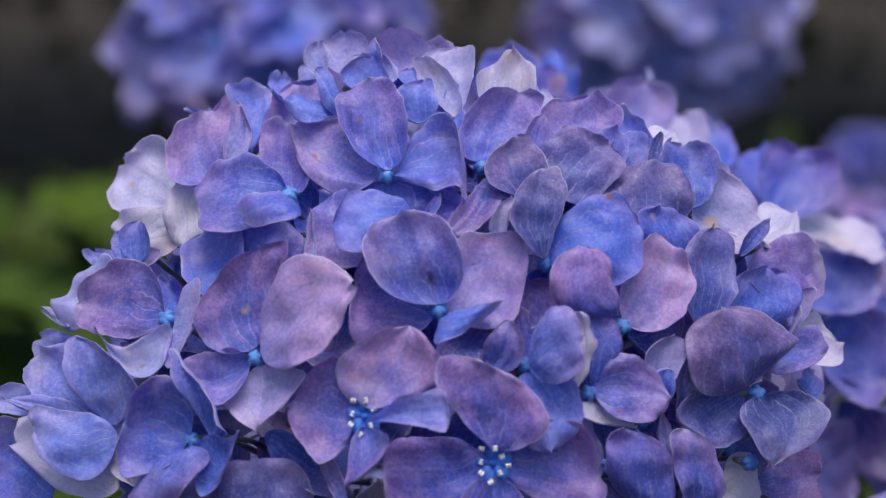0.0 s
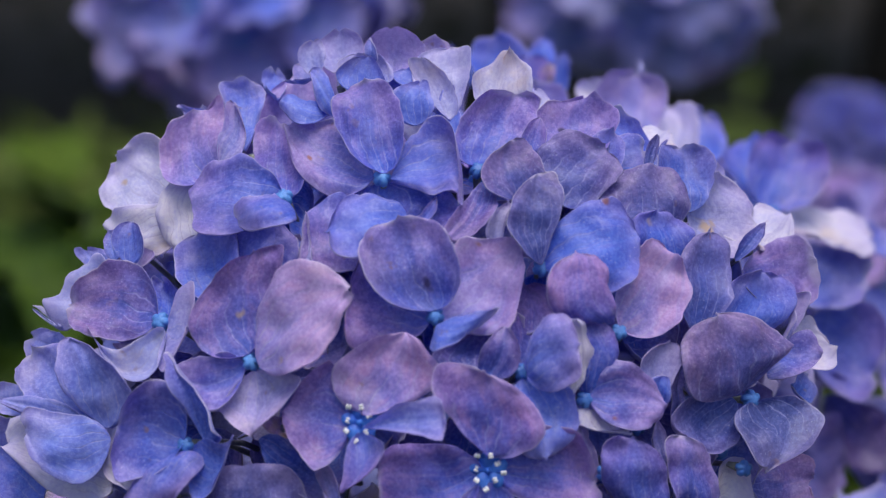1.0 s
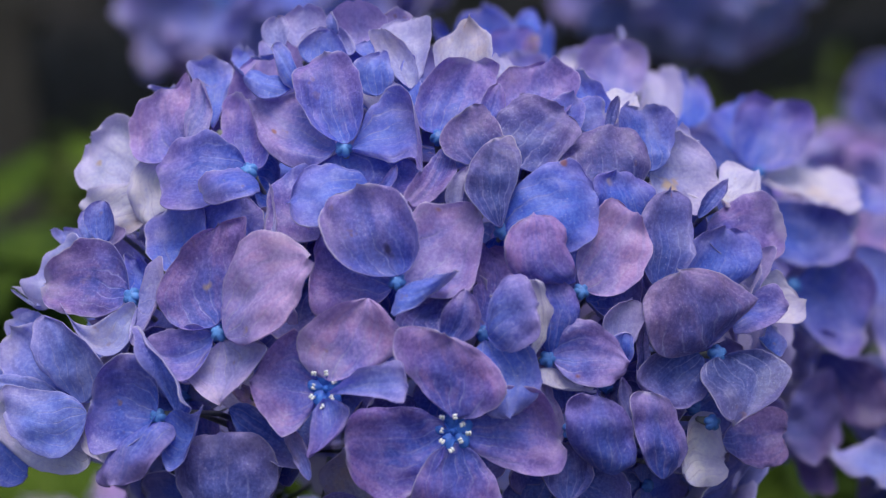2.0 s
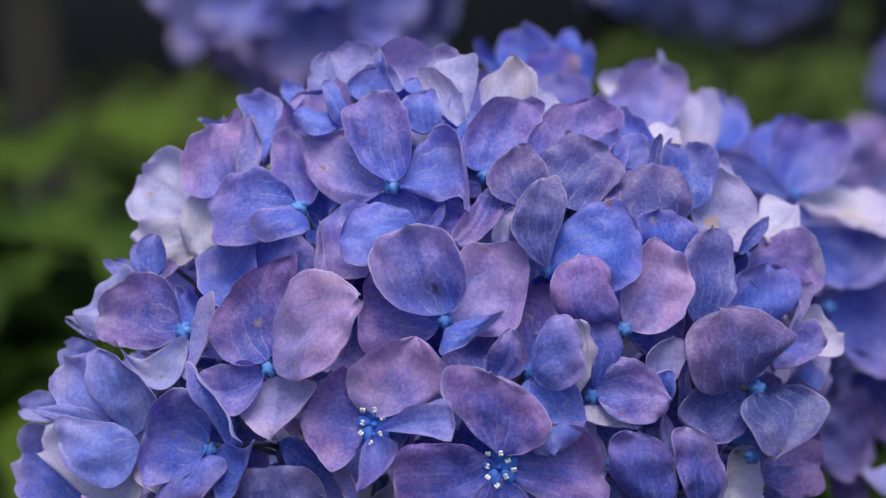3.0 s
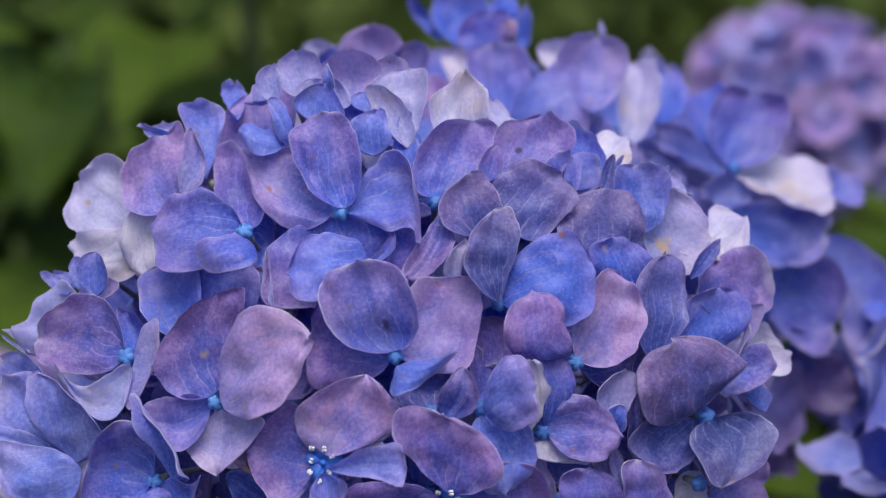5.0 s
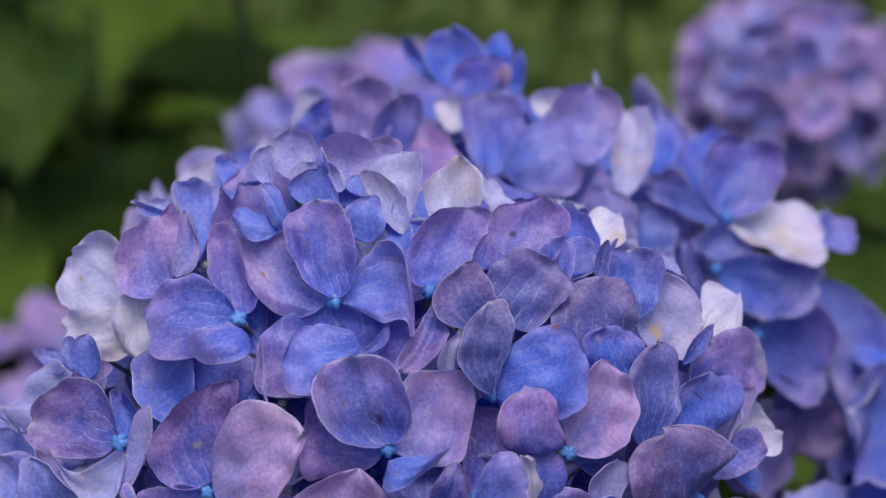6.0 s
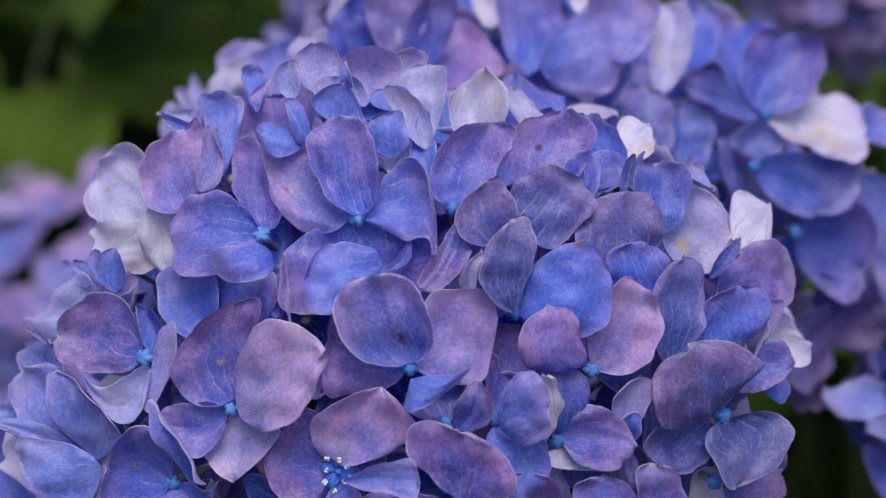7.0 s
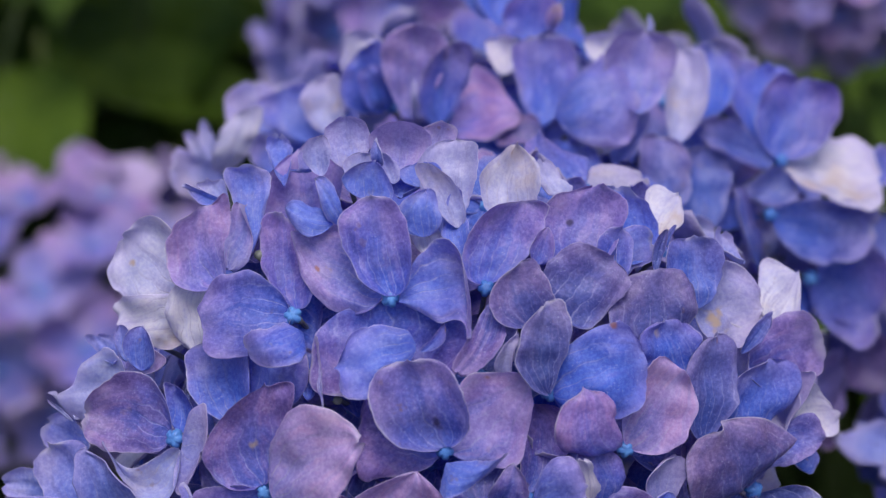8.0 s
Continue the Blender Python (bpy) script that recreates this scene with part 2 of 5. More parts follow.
grey_wood = mottled("grey_wood", (0.035, 0.032, 0.028), (0.09, 0.082, 0.072), 16, 0.9, 0.9)


# ---- building helpers ----
MM = 0.001


def empty(name, label, category, group="", kind="", at=(0, 0, 0)):
    ob = new(name)
    ob.location = at
    ob.empty_display_size = 0.02
    return tagged(ob, label, category, group, kind)


def mesh_of(name, verts, faces, materials, uvs=None, slots=None):
    me = bpy.data.meshes.new(name)
    me.from_pydata([tuple(v) for v in verts], [], faces)
    for m in materials:
        me.materials.append(m)
    me.polygons.foreach_set("use_smooth", [True] * len(me.polygons))
    if slots is not None:
        me.polygons.foreach_set("material_index", slots)
    if uvs is not None:
        layer = me.uv_layers.new(name="petal")
        flat = []
        for p in me.polygons:
            for v in p.vertices:
                flat += uvs[v]
        layer.data.foreach_set("uv", flat)
    me.update()
    return me


def under(name, me, parent, label=""):
    ob = new(name, me)
    ob.parent = parent
    return tagged(ob, label)


def petal_mesh(tip, left, right, cup, blunt, seed, rows=24, cols=20, thick=0.4):
    """A sepal with its claw at the origin: its tip, its two widest points, how deep it cups (mm), and how full
    its four quarters are: left and right at the tip, left and right at the claw (1 straight, 2 round, 4 square)."""
    ql, qr, pl, pr = blunt
    tip, left, right = Vector(tip), Vector(left), Vector(right)
    mid, half = (left + right) / 2, (right - left) / 2
    sw = min(0.72, max(0.34, mid.dot(tip) / tip.length_squared))
    n = half.cross(tip).normalized()
    size = tip.length
    roll = 0.6 + 0.6 * math.sin(seed * 4.7)
    pleat = 0.7 + 0.5 * math.sin(seed * 3.3)
    verts, uvs = [], []
    for side in (0, 1):
        for k in range(rows + 1):
            s = 0.5 - 0.5 * math.cos(math.pi * k / rows)
            if s < sw:
                x = (sw - s) / sw
                wl, wr = max(0.02, 1 - x**pl) ** (1 / pl), max(0.02, 1 - x**pr) ** (1 / pr)
            else:
                x = min(1, (s - sw) / (1 - sw))
                wl, wr = max(0.02, 1 - x**ql) ** (1 / ql), max(0.02, 1 - x**qr) ** (1 / qr)
            c = tip * (s * (s - sw) / (1 - sw)) + mid * (s * (1 - s) / (sw * (1 - sw)))
            for j in range(cols + 1):
                u = math.sin(math.pi / 2 * (2 * j / cols - 1) * 0.96) / math.sin(math.pi / 2 * 0.96)
                w = wl if u < 0 else wr
                p = c + half * (u * w)
                rad = max(abs(u), max(0, (s - 0.5) * 2) ** 1.5)
                p -= n * cup * (1 - u * u) * w
                p -= n * 0.4 * (1 - min(1, abs(u) * 4)) * math.sin(math.pi * s)
                wob = noise.noise(Vector((p.x, p.y, p.z)) * 0.16 + Vector((seed * 3.1, seed, 0)))
                wob2 = noise.noise(Vector((p.x, p.y, p.z)) * 0.4 + Vector((0, seed * 2.3, seed)))
                p += n * (wob * (1.7 + 1.5 * rad * rad) + 0.4 * wob2 * rad) * min(1, size / 20) * min(1, s * 4)
                p += n * 1.1 * rad**4 * math.sin(3.0 * u + 5.0 * s + seed * 1.7) * min(1, size / 20)
                # rolled margin, fine crimps across it, a small point at the tip
                p += n * 1.5 * roll * math.sin(2.1 * seed + 2.6 * u + 2.0 * s) * max(0, rad - 0.72) / 0.28 * min(1, size / 20)
                p += n * 0.28 * pleat * math.sin(u * 9.0 + seed) * s * (1 - 0.5 * s) * min(1, size / 20)
                wob3 = noise.noise(Vector((p.x, p.y, p.z)) * 0.95 + Vector((seed, 0, seed * 1.7)))
                p += n * 0.16 * wob3 * rad * min(1, size / 20)
                p += half.normalized() * 0.4 * wob3 * u * w * min(1, size / 20)
                if min(ql, qr) > 1.6:
                    p += tip.normalized() * 0.045 * (0.5 + 0.5 * math.sin(seed * 2.9)) * size * max(0, 1 - abs(u) * 3.2) ** 2 * max(0, s - 0.85) / 0.15
                p += half.normalized() * ((0.32 * wob2 + 0.8 * wob) * u * w) + tip.normalized() * ((0.35 * wob2 + 0.8 * wob) * max(0, s - 0.6) / 0.4)
                if side:
                    p -= n * thick
                verts.append(p * MM)
                uvs.append((u / 2 + 0.5, s))
    faces, slots = [], []
    m = cols + 1
    off = (rows + 1) * m
    for k in range(rows):
        for j in range(cols):
            a = k * m + j
            faces.append((a, a + 1, a + m + 1, a + m))
            slots.append(0)
            faces.append((a + off, a + m + off, a + m + 1 + off, a + 1 + off))
            slots.append(1)
    ring = [j for j in range(m)] + [k * m + cols for k in range(1, rows + 1)] + [rows * m + j for j in range(cols - 1, -1, -1)] + [k * m for k in range(rows - 1, 0, -1)]
    for a, b in zip(ring, ring[1:] + ring[:1]):
        faces.append((b, a, a + off, b + off))
        slots.append(1)
    return mesh_of("petal", verts, faces, (petal_front, petal_back), uvs, slots)


def turn_to(way, roll=0.0):
    return Vector(way).to_track_quat("Z", "Y").to_matrix().to_4x4() @ Matrix.Rotation(roll, 4, "Z")


def lathe(profile, sides, lobes=0, depth=0.0):
    """Rings of (radius, height), lobed like a closed bud."""
    verts, faces = [], []
    for r, h in profile:
        for j in range(sides):
            a = 2 * math.pi * j / sides
            rr = r * (1 - depth * (0.5 + 0.5 * math.cos(lobes * a)) ** 3) if lobes else r
            verts.append(Vector((rr * math.cos(a), rr * math.sin(a), h)))
    for k in range(len(profile) - 1):
        for j in range(sides):
            i = (j + 1) % sides
            faces.append((k * sides + j, k * sides + i, (k + 1) * sides + i, (k + 1) * sides + j))
    faces.append(tuple(range(sides - 1, -1, -1)))
    faces.append(tuple((len(profile) - 1) * sides + j for j in range(sides)))
    return verts, faces


def bud_mesh(radius):
    prof = [(0.25, -0.9), (0.62, -0.72), (0.92, -0.35), (1.0, 0.05), (0.9, 0.42), (0.66, 0.72), (0.36, 0.86), (0.1, 0.84)]
    v, f = lathe([(r * radius, h * radius) for r, h in prof], 40, 5, 0.24)
    return mesh_of("bud", v, f, (bud_blue,))


def tube(points, radii, sides=7):
    verts, faces = [], []
    for k, p in enumerate(points):
        d = Vector(points[min(k + 1, len(points) - 1)]) - Vector(points[max(k - 1, 0)])
        m = turn_to(d)
        for j in range(sides):
            a = 2 * math.pi * j / sides
            verts.append(Vector(p) + m.to_3x3() @ Vector((radii[k] * math.cos(a), radii[k] * math.sin(a), 0)))
    for k in range(len(points) - 1):
        for j in range(sides):
            i = (j + 1) % sides
            faces.append((k * sides + j, k * sides + i, (k + 1) * sides + i, (k + 1) * sides + j))
    faces.append(tuple(range(sides - 1, -1, -1)))
    faces.append(tuple((len(points) - 1) * sides + j for j in range(sides)))
    return verts, faces


buds = [bud_mesh(r * MM) for r in (2.4, 2.55, 2.75)]
serial = [0]


def stalk_mesh(way, length):
    w = Vector(way).normalized() * length
    pts = [w * -1 + Vector((0, 0, -0.25 * length)), w * -0.55 + Vector((0, 0, -0.08 * length)), w * -0.12, Vector((0, 0, 0))]
    v, f = tube(pts, [0.9 * MM, 0.75 * MM, 0.7 * MM, 1.3 * MM])
    return mesh_of("floret", v, f, (stalk_green,))


def open_heart(parent, way):
    """The opened middle of a fertile floret: five small blue petals, stamens with pale anthers and a stubby pistil."""
    m = turn_to(way, 0.4)
    for k in range(5):
        a = 2 * math.pi * k / 5
        out = Vector((math.cos(a), math.sin(a), 0))
        side = Vector((-math.sin(a), math.cos(a), 0))
        me = petal_mesh(out * 5.2 + Vector((0, 0, 0.6)), out * 3.0 - side * 2.0 + Vector((0, 0, 0.6)), out * 3.0 + side * 2.0 + Vector((0, 0, 0.6)), 0.7, (2.0, 2.0, 1.5, 1.5), k, 6, 6, 0.25)
        me.materials.clear()
        me.materials.append(heart_blue)
        me.materials.append(heart_blue)
        ob = under("small_petal", me, parent, "small deep blue inner petal")
        ob.matrix_basis = Matrix.Translation(Vector(way).normalized() * 1.5 * MM) @ m
    for k in range(8):
        a = 2 * math.pi * (k + 0.3) / 8
        out = Vector((math.cos(a), math.sin(a), 0))
        top = (out * (3.0 + (k % 3) * 0.9) + Vector((0, 0, 3.2 + (k * 5 % 3) * 1.0))) * MM
        v, f = tube([Vector((0, 0, 0.5 * MM)), top * 0.5 + out * 0.6 * MM, top], [0.22 * MM] * 3, 5)
        ob = under("stamen", mesh_of("stamen", v, f, (heart_blue,)), parent, "thin blue stamen")
        ob.matrix_basis = m
        tip = []
        for dx in (-0.38, 0.38):
            pv, pf = lathe([(0.13 * MM, -0.85 * MM), (0.38 * MM, -0.5 * MM), (0.4 * MM, 0.4 * MM), (0.13 * MM, 0.72 * MM)], 8)
            tip.append(([p + Vector((dx * MM, 0, 0)) for p in pv], pf))
        vs = tip[0][0] + tip[1][0]
        fs = tip[0][1] + [tuple(i + len(tip[0][0]) for i in g) for g in tip[1][1]]
        an = under("anther", mesh_of("anther", vs, fs, (anther_white,)), parent, "pale cream anther")
        an.matrix_basis = m @ Matrix.Translation(top) @ Matrix.Rotation(k * 1.3, 4, "Z") @ Matrix.Rotation(0.9, 4, "X")
    v, f = lathe([(1.2 * MM, 0), (1.5 * MM, 1.0 * MM), (1.2 * MM, 2.2 * MM), (0.7 * MM, 3.2 * MM), (0.3 * MM, 3.6 * MM)], 12, 4, 0.2)
    ob = under("pistil", mesh_of("pistil", v, f, (heart_blue,)), parent, "stubby blue pistil")
    ob.matrix_basis = m


def flower_head(label, centre, radii, group):
    """A mop head: an empty at its middle; florets hang on it."""
    head = empty("hydrangea_head", label, "flower", group, "", centre)
    head["radii"] = radii
    return head


def floret(head, place, bud=True, opened=False):
    """A floret with its little stalk; place in mm. The stalk points at the heart of the head."""
    at = Vector(place) * MM
    core = head.location
    r = Vector(head["radii"])
    way = at - core
    way = Vector((way.x / r.x**2, way.y / r.y**2, way.z / r.z**2)).normalized()
    face = (way * 0.75 + Vector((0, -0.6, 0.35))).normalized()
    ob = under("floret", stalk_mesh(way, 0.034), head)
    ob.matrix_parent_inverse = Matrix.Translation(core).inverted()
    ob.location = at - way * 2.2 * MM
    ob["at"] = tuple(at - way * 2.2 * MM)
    serial[0] += 1
    if opened:
        open_heart(ob, face)
    elif bud:
        b = under("bud", buds[serial[0] % 3], ob, "round lobed bright blue bud")
        b.matrix_basis = Matrix.Translation(way * 2.6 * MM) @ turn_to(face, serial[0] * 0.7)
    return ob


def petal(f, base, tip, left, right, cup, pink, pale, grey, blunt, spot=None):
    """One sepal of a floret, from its claw, tip and widest points in mm. spot: a stain's place and size across the petal, and its tone."""
    serial[0] += 1
    b = Vector(base)
    ob = under("petal", petal_mesh(Vector(tip) - b, Vector(left) - b, Vector(right) - b, cup, blunt, serial[0]), f)
    ob.location = b * MM - Vector(f["at"])
    ob.color = (pink, pale, grey, 1)
    if spot:
        ob["stain"] = (spot[0], spot[1], spot[2])
        ob["stain_tone"] = float(spot[3])
    return ob


# ---- ground ----
def ground_sheet():
    verts, faces = [], []
    xs = [-400, -60, -12, -5] + [-3 + 0.2 * k for k in range(31)] + [5, 12, 60, 400]
    for y in xs:
        for x in xs:
            near = max(0, 1 - (abs(x) + abs(y)) / 12)
            z = -1.0 + near * 0.06 * noise.noise(Vector((x * 1.3, y * 1.3, 0))) + near * 0.03 * noise.noise(Vector((x * 5, y * 5, 3)))
            verts.append(Vector((x, y + 1, z)))
    m = len(xs)
    for k in range(m - 1):
        for j in range(m - 1):
            a = k * m + j
            faces.append((a, a + 1, a + m + 1, a + m))
    return tagged(new("ground", mesh_of("ground", verts, faces, (soil,))), "dark bare garden soil under the shrub", "ground", "", "structure")


ground_sheet()
main_head = flower_head("full blue and purple hydrangea mophead with pale bleached sepals", (0, 0.02, -0.055), (0.112, 0.09, 0.1), "hydrangea heads")
back_head = flower_head("violet-blue hydrangea mophead close behind another head", (0.03, 0.17, -0.075), (0.12, 0.10, 0.088), "hydrangea heads")

head = main_head
f = floret(head, (-14.6, -30.4, 27.8), True, False)
petal(f, (-14.2, -32.5, 30.0), (-19.7, -18.3, 52.6), (-28.0, -24.8, 43.4), (-9.1, -26.3, 44.4), 3, 0.6, 0, 0.15, (2.2, 2.4, 1.9, 1.9))
petal(f, (-17.0, -29.9, 28.4), (-41.2, -13.8, 38.6), (-32.3, -30.3, 26.4), (-28.4, -13.7, 42.0), 3, 0.75, 0.18, 0, (2.0, 1.2, 1.7, 1.6), spot=(0.31, 0.68, 0.03, 1))
petal(f, (-12.4, -33.0, 28.7), (6.1, -44.2, 24.9), (-1.8, -25.2, 43.4), (-1.7, -39.9, 26.6), 4, 0.55, 0.1, 0, (3, 1.3, 1.9, 1.2))
petal(f, (-14.6, -29.7, 26.7), (-20.3, -45.5, 6.9), (6.9, -37.5, 20.6), (-34.6, -34.5, 17.6), 2, 0.65, 0, 0.2, (3.5, 3.5, 2.2, 2))
f = floret(head, (-7.4, -36.9, 17.1), False, False)
petal(f, (-7.8, -42.3, 20.2), (-27.7, -49.3, 19.2), (-20.6, -55.6, 13.1), (-18.3, -41.8, 27.3), -1, 0.25, 0.1, 0, (3.1, 3.1, 1.75, 1.75))
petal(f, (-6.3, -41.4, 18.2), (-0.4, -37.6, 24.7), (-5.4, -40.9, 21.0), (-1.2, -41.3, 20.5), 1, 0.5, 0.1, 0.2, (1.4, 1.4, 1.75, 1.75))
f = floret(head, (10.7, -27.9, 29.3), True, False)
petal(f, (10.7, -28.2, 31.0), (20.2, -14.1, 48.2), (5.7, -22.2, 41.3), (25.8, -18.1, 40.9), 3, 0.7, 0.05, 0.1, (3, 3.4, 2.2, 2))
petal(f, (11.7, -27.1, 28.6), (24.2, -15.1, 36.0), (17.1, -19.7, 33.1), (22.5, -20.1, 31.6), 2, 0.8, 0, 0.7, (3.1, 3.1, 1.75, 1.75))
petal(f, (12.4, -31.8, 27.8), (3.6, -49.8, 17.6), (14.8, -43.0, 22.1), (6.7, -41.8, 24.7), 2, 0.85, 0, 0.45, (3.1, 3.1, 1.75, 1.75))
f = floret(head, (4.8, -19.4, 32.6), False, False)
petal(f, (5.0, -22.5, 34.1), (2.5, -7.6, 49.2), (-1.0, -16.7, 40.1), (5.8, -15.0, 42.0), 1, 0.15, 0.14, 0.0, (1.7, 1.7, 1.75, 1.75))
f = floret(head, (24.8, -21.7, 27.2), False, False)
petal(f, (24.3, -22.1, 33.0), (27.4, -16.7, 41.5), (22.6, -20.3, 38.2), (28.9, -21.4, 35.7), 1, 0.75, 0.05, 0.1, (1.6, 1.6, 1.75, 1.75))
petal(f, (26.0, -34.3, 23.1), (18.6, -29.1, 37.3), (12.5, -39.4, 28.8), (26.8, -30.6, 33.5), 2, 0.8, 0, 0.75, (3.1, 3.1, 1.75, 1.75))
petal(f, (30.7, -32.5, 22.7), (44.2, -22.1, 35.4), (27.5, -25.6, 35.9), (43.9, -31.3, 24.7), 2, 0.65, 0, 0.7, (4, 3.5, 3, 2.5))
f = floret(head, (17.3, -6.4, 41.4), False, False)
petal(f, (16.7, -12.9, 39.0), (19.1, 0.9, 56.7), (8.9, -3.8, 47.4), (25.2, -5.9, 45.4), 3, 0.25, 0.78, 0.05, (1.7, 2.2, 1.75, 1.75), spot=(0.41, 0.91, 0.08, 1))
petal(f, (33.9, -0.7, 39.4), (26.3, 16.4, 41.4), (25.8, 12.6, 38.2), (32.2, 15.4, 38.9), 1, 0.2, 0.7, 0, (3.1, 3.1, 1.75, 1.75))
f = floret(head, (36.5, -18.9, 26.2), False, False)
petal(f, (34.9, -20.6, 26.8), (40.6, 1.5, 42.3), (25.0, -5.1, 38.3), (48.0, -4.2, 34.0), 1, 0.7, 0.06, 0.15, (1.8, 2.4, 1.75, 1.75), spot=(0.38, 0.65, 0.04, 0))
petal(f, (44.1, -21.4, 24.7), (47.1, -9.0, 36.2), (40.3, -14.7, 32.5), (49.5, -14.6, 30.0), 2, 0.3, 0, 0.3, (3.1, 3.1, 1.75, 1.75))
petal(f, (46.2, -17.5, 26.5), (55.8, -7.5, 31.5), (49.5, -5.2, 34.9), (53.2, -11.9, 26.0), 2, 0.2, 0.1, 0.1, (3.1, 3.1, 1.75, 1.75))
petal(f, (46.4, -13.1, 27.3), (47.8, 7.7, 38.7), (43.0, 4.4, 36.6), (57.9, 1.8, 29.8), 2, 0.1, 0.05, 0.1, (3.1, 3.1, 1.75, 1.75))
f = floret(head, (57.3, -7.9, 27.0), False, False)
petal(f, (57.6, -4.3, 25.7), (64.7, 19.9, 29.8), (55.9, 24.0, 28.9), (65.3, 8.8, 27.0), 1, 0.1, 1, 0, (1.15, 1.3, 1.05, 1.1))
petal(f, (56.3, -14.5, 26.2), (59.6, -6.8, 34.6), (56.1, -10.4, 31.3), (59.9, -10.5, 30.5), 1, 0.4, 0, 0.8, (1.7, 1.7, 1.75, 1.75))
petal(f, (60.2, -6.5, 29.0), (62.6, -0.1, 31.5), (60.9, -0.6, 30.7), (61.5, -2.5, 28.7), 0, 0.4, 0, 0.6, (1.5, 1.5, 1.75, 1.75))
f = floret(head, (27.4, -44.6, 7.5), True, False)
petal(f, (27.1, -48.1, 9.6), (26.2, -39.2, 31.9), (18.5, -51.1, 21.7), (32.9, -42.2, 26.1), 1, 0.5, 0, 0.85, (1.8, 3, 1.4, 1.15))
petal(f, (15.2, -46.9, 12.7), (18.7, -42.6, 25.0), (13.1, -48.4, 19.8), (18.3, -47.6, 19.4), 1, 0.5, 0.5, 0.2, (1.8, 1.8, 1.75, 1.75))
petal(f, (28.4, -46.6, 8.5), (52.5, -39.1, 14.7), (39.1, -37.2, 23.5), (46.8, -50.3, 3.3), -2, 0.2, 0.03, 0.04, (3, 2.2, 1.8, 2), spot=(0.02, 0.78, 0.035, 1))
petal(f, (27.5, -42.3, 5.5), (25.3, -44.7, -3.9), (30.7, -41.1, -2.1), (21.5, -41.4, 1.4), 1, 0.1, 0, 0.2, (3.1, 3.1, 1.75, 1.75))
f = floret(head, (47.6, -47.6, -8.9), True, False)
petal(f, (45.0, -51.6, -5.3), (36.7, -53.0, 14.2), (28.2, -61.9, 6.1), (45.1, -55.1, 5.6), -2, 0.85, 0.05, 0.05, (2.6, 2.6, 2.6, 1.8))
petal(f, (48.2, -48.7, -7.2), (63.1, -37.3, 9.3), (49.4, -42.8, 7.6), (63.0, -44.7, -6.1), 1, 1, 0.3, 0, (4, 3, 1.6, 2.2))
petal(f, (49.4, -45.8, -11.7), (66.6, -31.1, -7.8), (56.4, -34.7, -5.7), (63.4, -39.7, -21.2), 3, 0.6, 0, 0.4, (3.1, 3.1, 1.75, 1.75))
f = floret(head, (38.6, -59.2, -23.5), True, False)
petal(f, (39.3, -59.9, -21.9), (37.9, -53.8, -1.4), (34.2, -58.9, -8.3), (48.1, -55.1, -12.5), -3, 0.55, 0, 0.2, (1.9, 1.9, 1.75, 1.75))
petal(f, (40.0, -61.1, -22.6), (59.5, -59.3, -25.0), (48.2, -59.1, -12.5), (50.5, -65.6, -29.9), 2, 0.75, 0.05, 0.1, (1.7, 1.6, 1.75, 1.75), spot=(0.86, 0.27, 0.05, 1))
petal(f, (41.8, -58.9, -27.4), (45.7, -61.0, -39.2), (52.0, -56.0, -34.9), (34.5, -61.6, -28.9), 4, 0.4, 0.05, 0.55, (3.1, 3.1, 1.75, 1.75))
petal(f, (40.2, -60.2, -25.9), (50.5, -60.4, -32.0), (47.8, -60.9, -30.9), (34.5, -65.1, -26.9), 0, 0.3, 0.8, 0, (1.6, 1.6, 1.75, 1.75))
f = floret(head, (58.5, -47.1, -27.4), False, False)
petal(f, (58.2, -52.1, -25.4), (61.7, -47.9, -11.4), (53.5, -53.8, -14.7), (64.3, -48.6, -16.6), 3, 0.6, 0.45, 0.1, (2, 2, 1.75, 1.75))
petal(f, (58.8, -53.3, -27.5), (60.0, -54.2, -18.4), (56.1, -56.3, -19.4), (61.6, -53.8, -20.6), 1, 0.1, 0.1, 0, (1.6, 1.6, 1.75, 1.75))
petal(f, (63.1, -50.0, -34.5), (65.1, -33.6, -6.5), (63.4, -41.6, -19.5), (68.8, -37.6, -17.9), 2, 0.7, 0.1, 0.4, (1.8, 1.8, 1.75, 1.75))
f = floret(head, (-0.1, -57.4, -1.9), True, False)
petal(f, (0.2, -59.9, 0.7), (-9.5, -52.0, 22.7), (-18.3, -61.6, 10.8), (5.4, -58.4, 14.2), 4, 0.6, 0, 0.35, (3.4, 3, 2.4, 1.8), spot=(0.61, 0.32, 0.09, 0))
petal(f, (-1.7, -57.4, -2.7), (-22.7, -53.6, 2.5), (-20.5, -61.8, -8.6), (-14.9, -40.9, 17.2), 2, 0.8, 0.05, 0.05, (2, 3, 1.75, 1.75))
petal(f, (1.7, -58.9, -1.7), (22.0, -47.8, 14.7), (6.0, -49.2, 16.2), (19.1, -61.4, -3.2), 3, 0.85, 0.2, 0, (1.25, 1.35, 2, 1.5), spot=(0.06, 0.64, 0.03, 1))
petal(f, (0.3, -62.1, -2.6), (15.7, -65.6, 3.1), (8.6, -66.9, 2.4), (0.0, -71.0, -7.3), -2, 0.2, 0.15, 0, (1.5, 1.3, 1.2, 1.5))
f = floret(head, (9.2, -64.2, -15.2), True, False)
petal(f, (9.2, -62.9, -15.0), (16.7, -54.5, -4.4), (-1.0, -61.3, -11.8), (16.4, -57.0, -9.2), 3, 0.75, 0, 0.55, (3.1, 3.1, 1.75, 1.75))
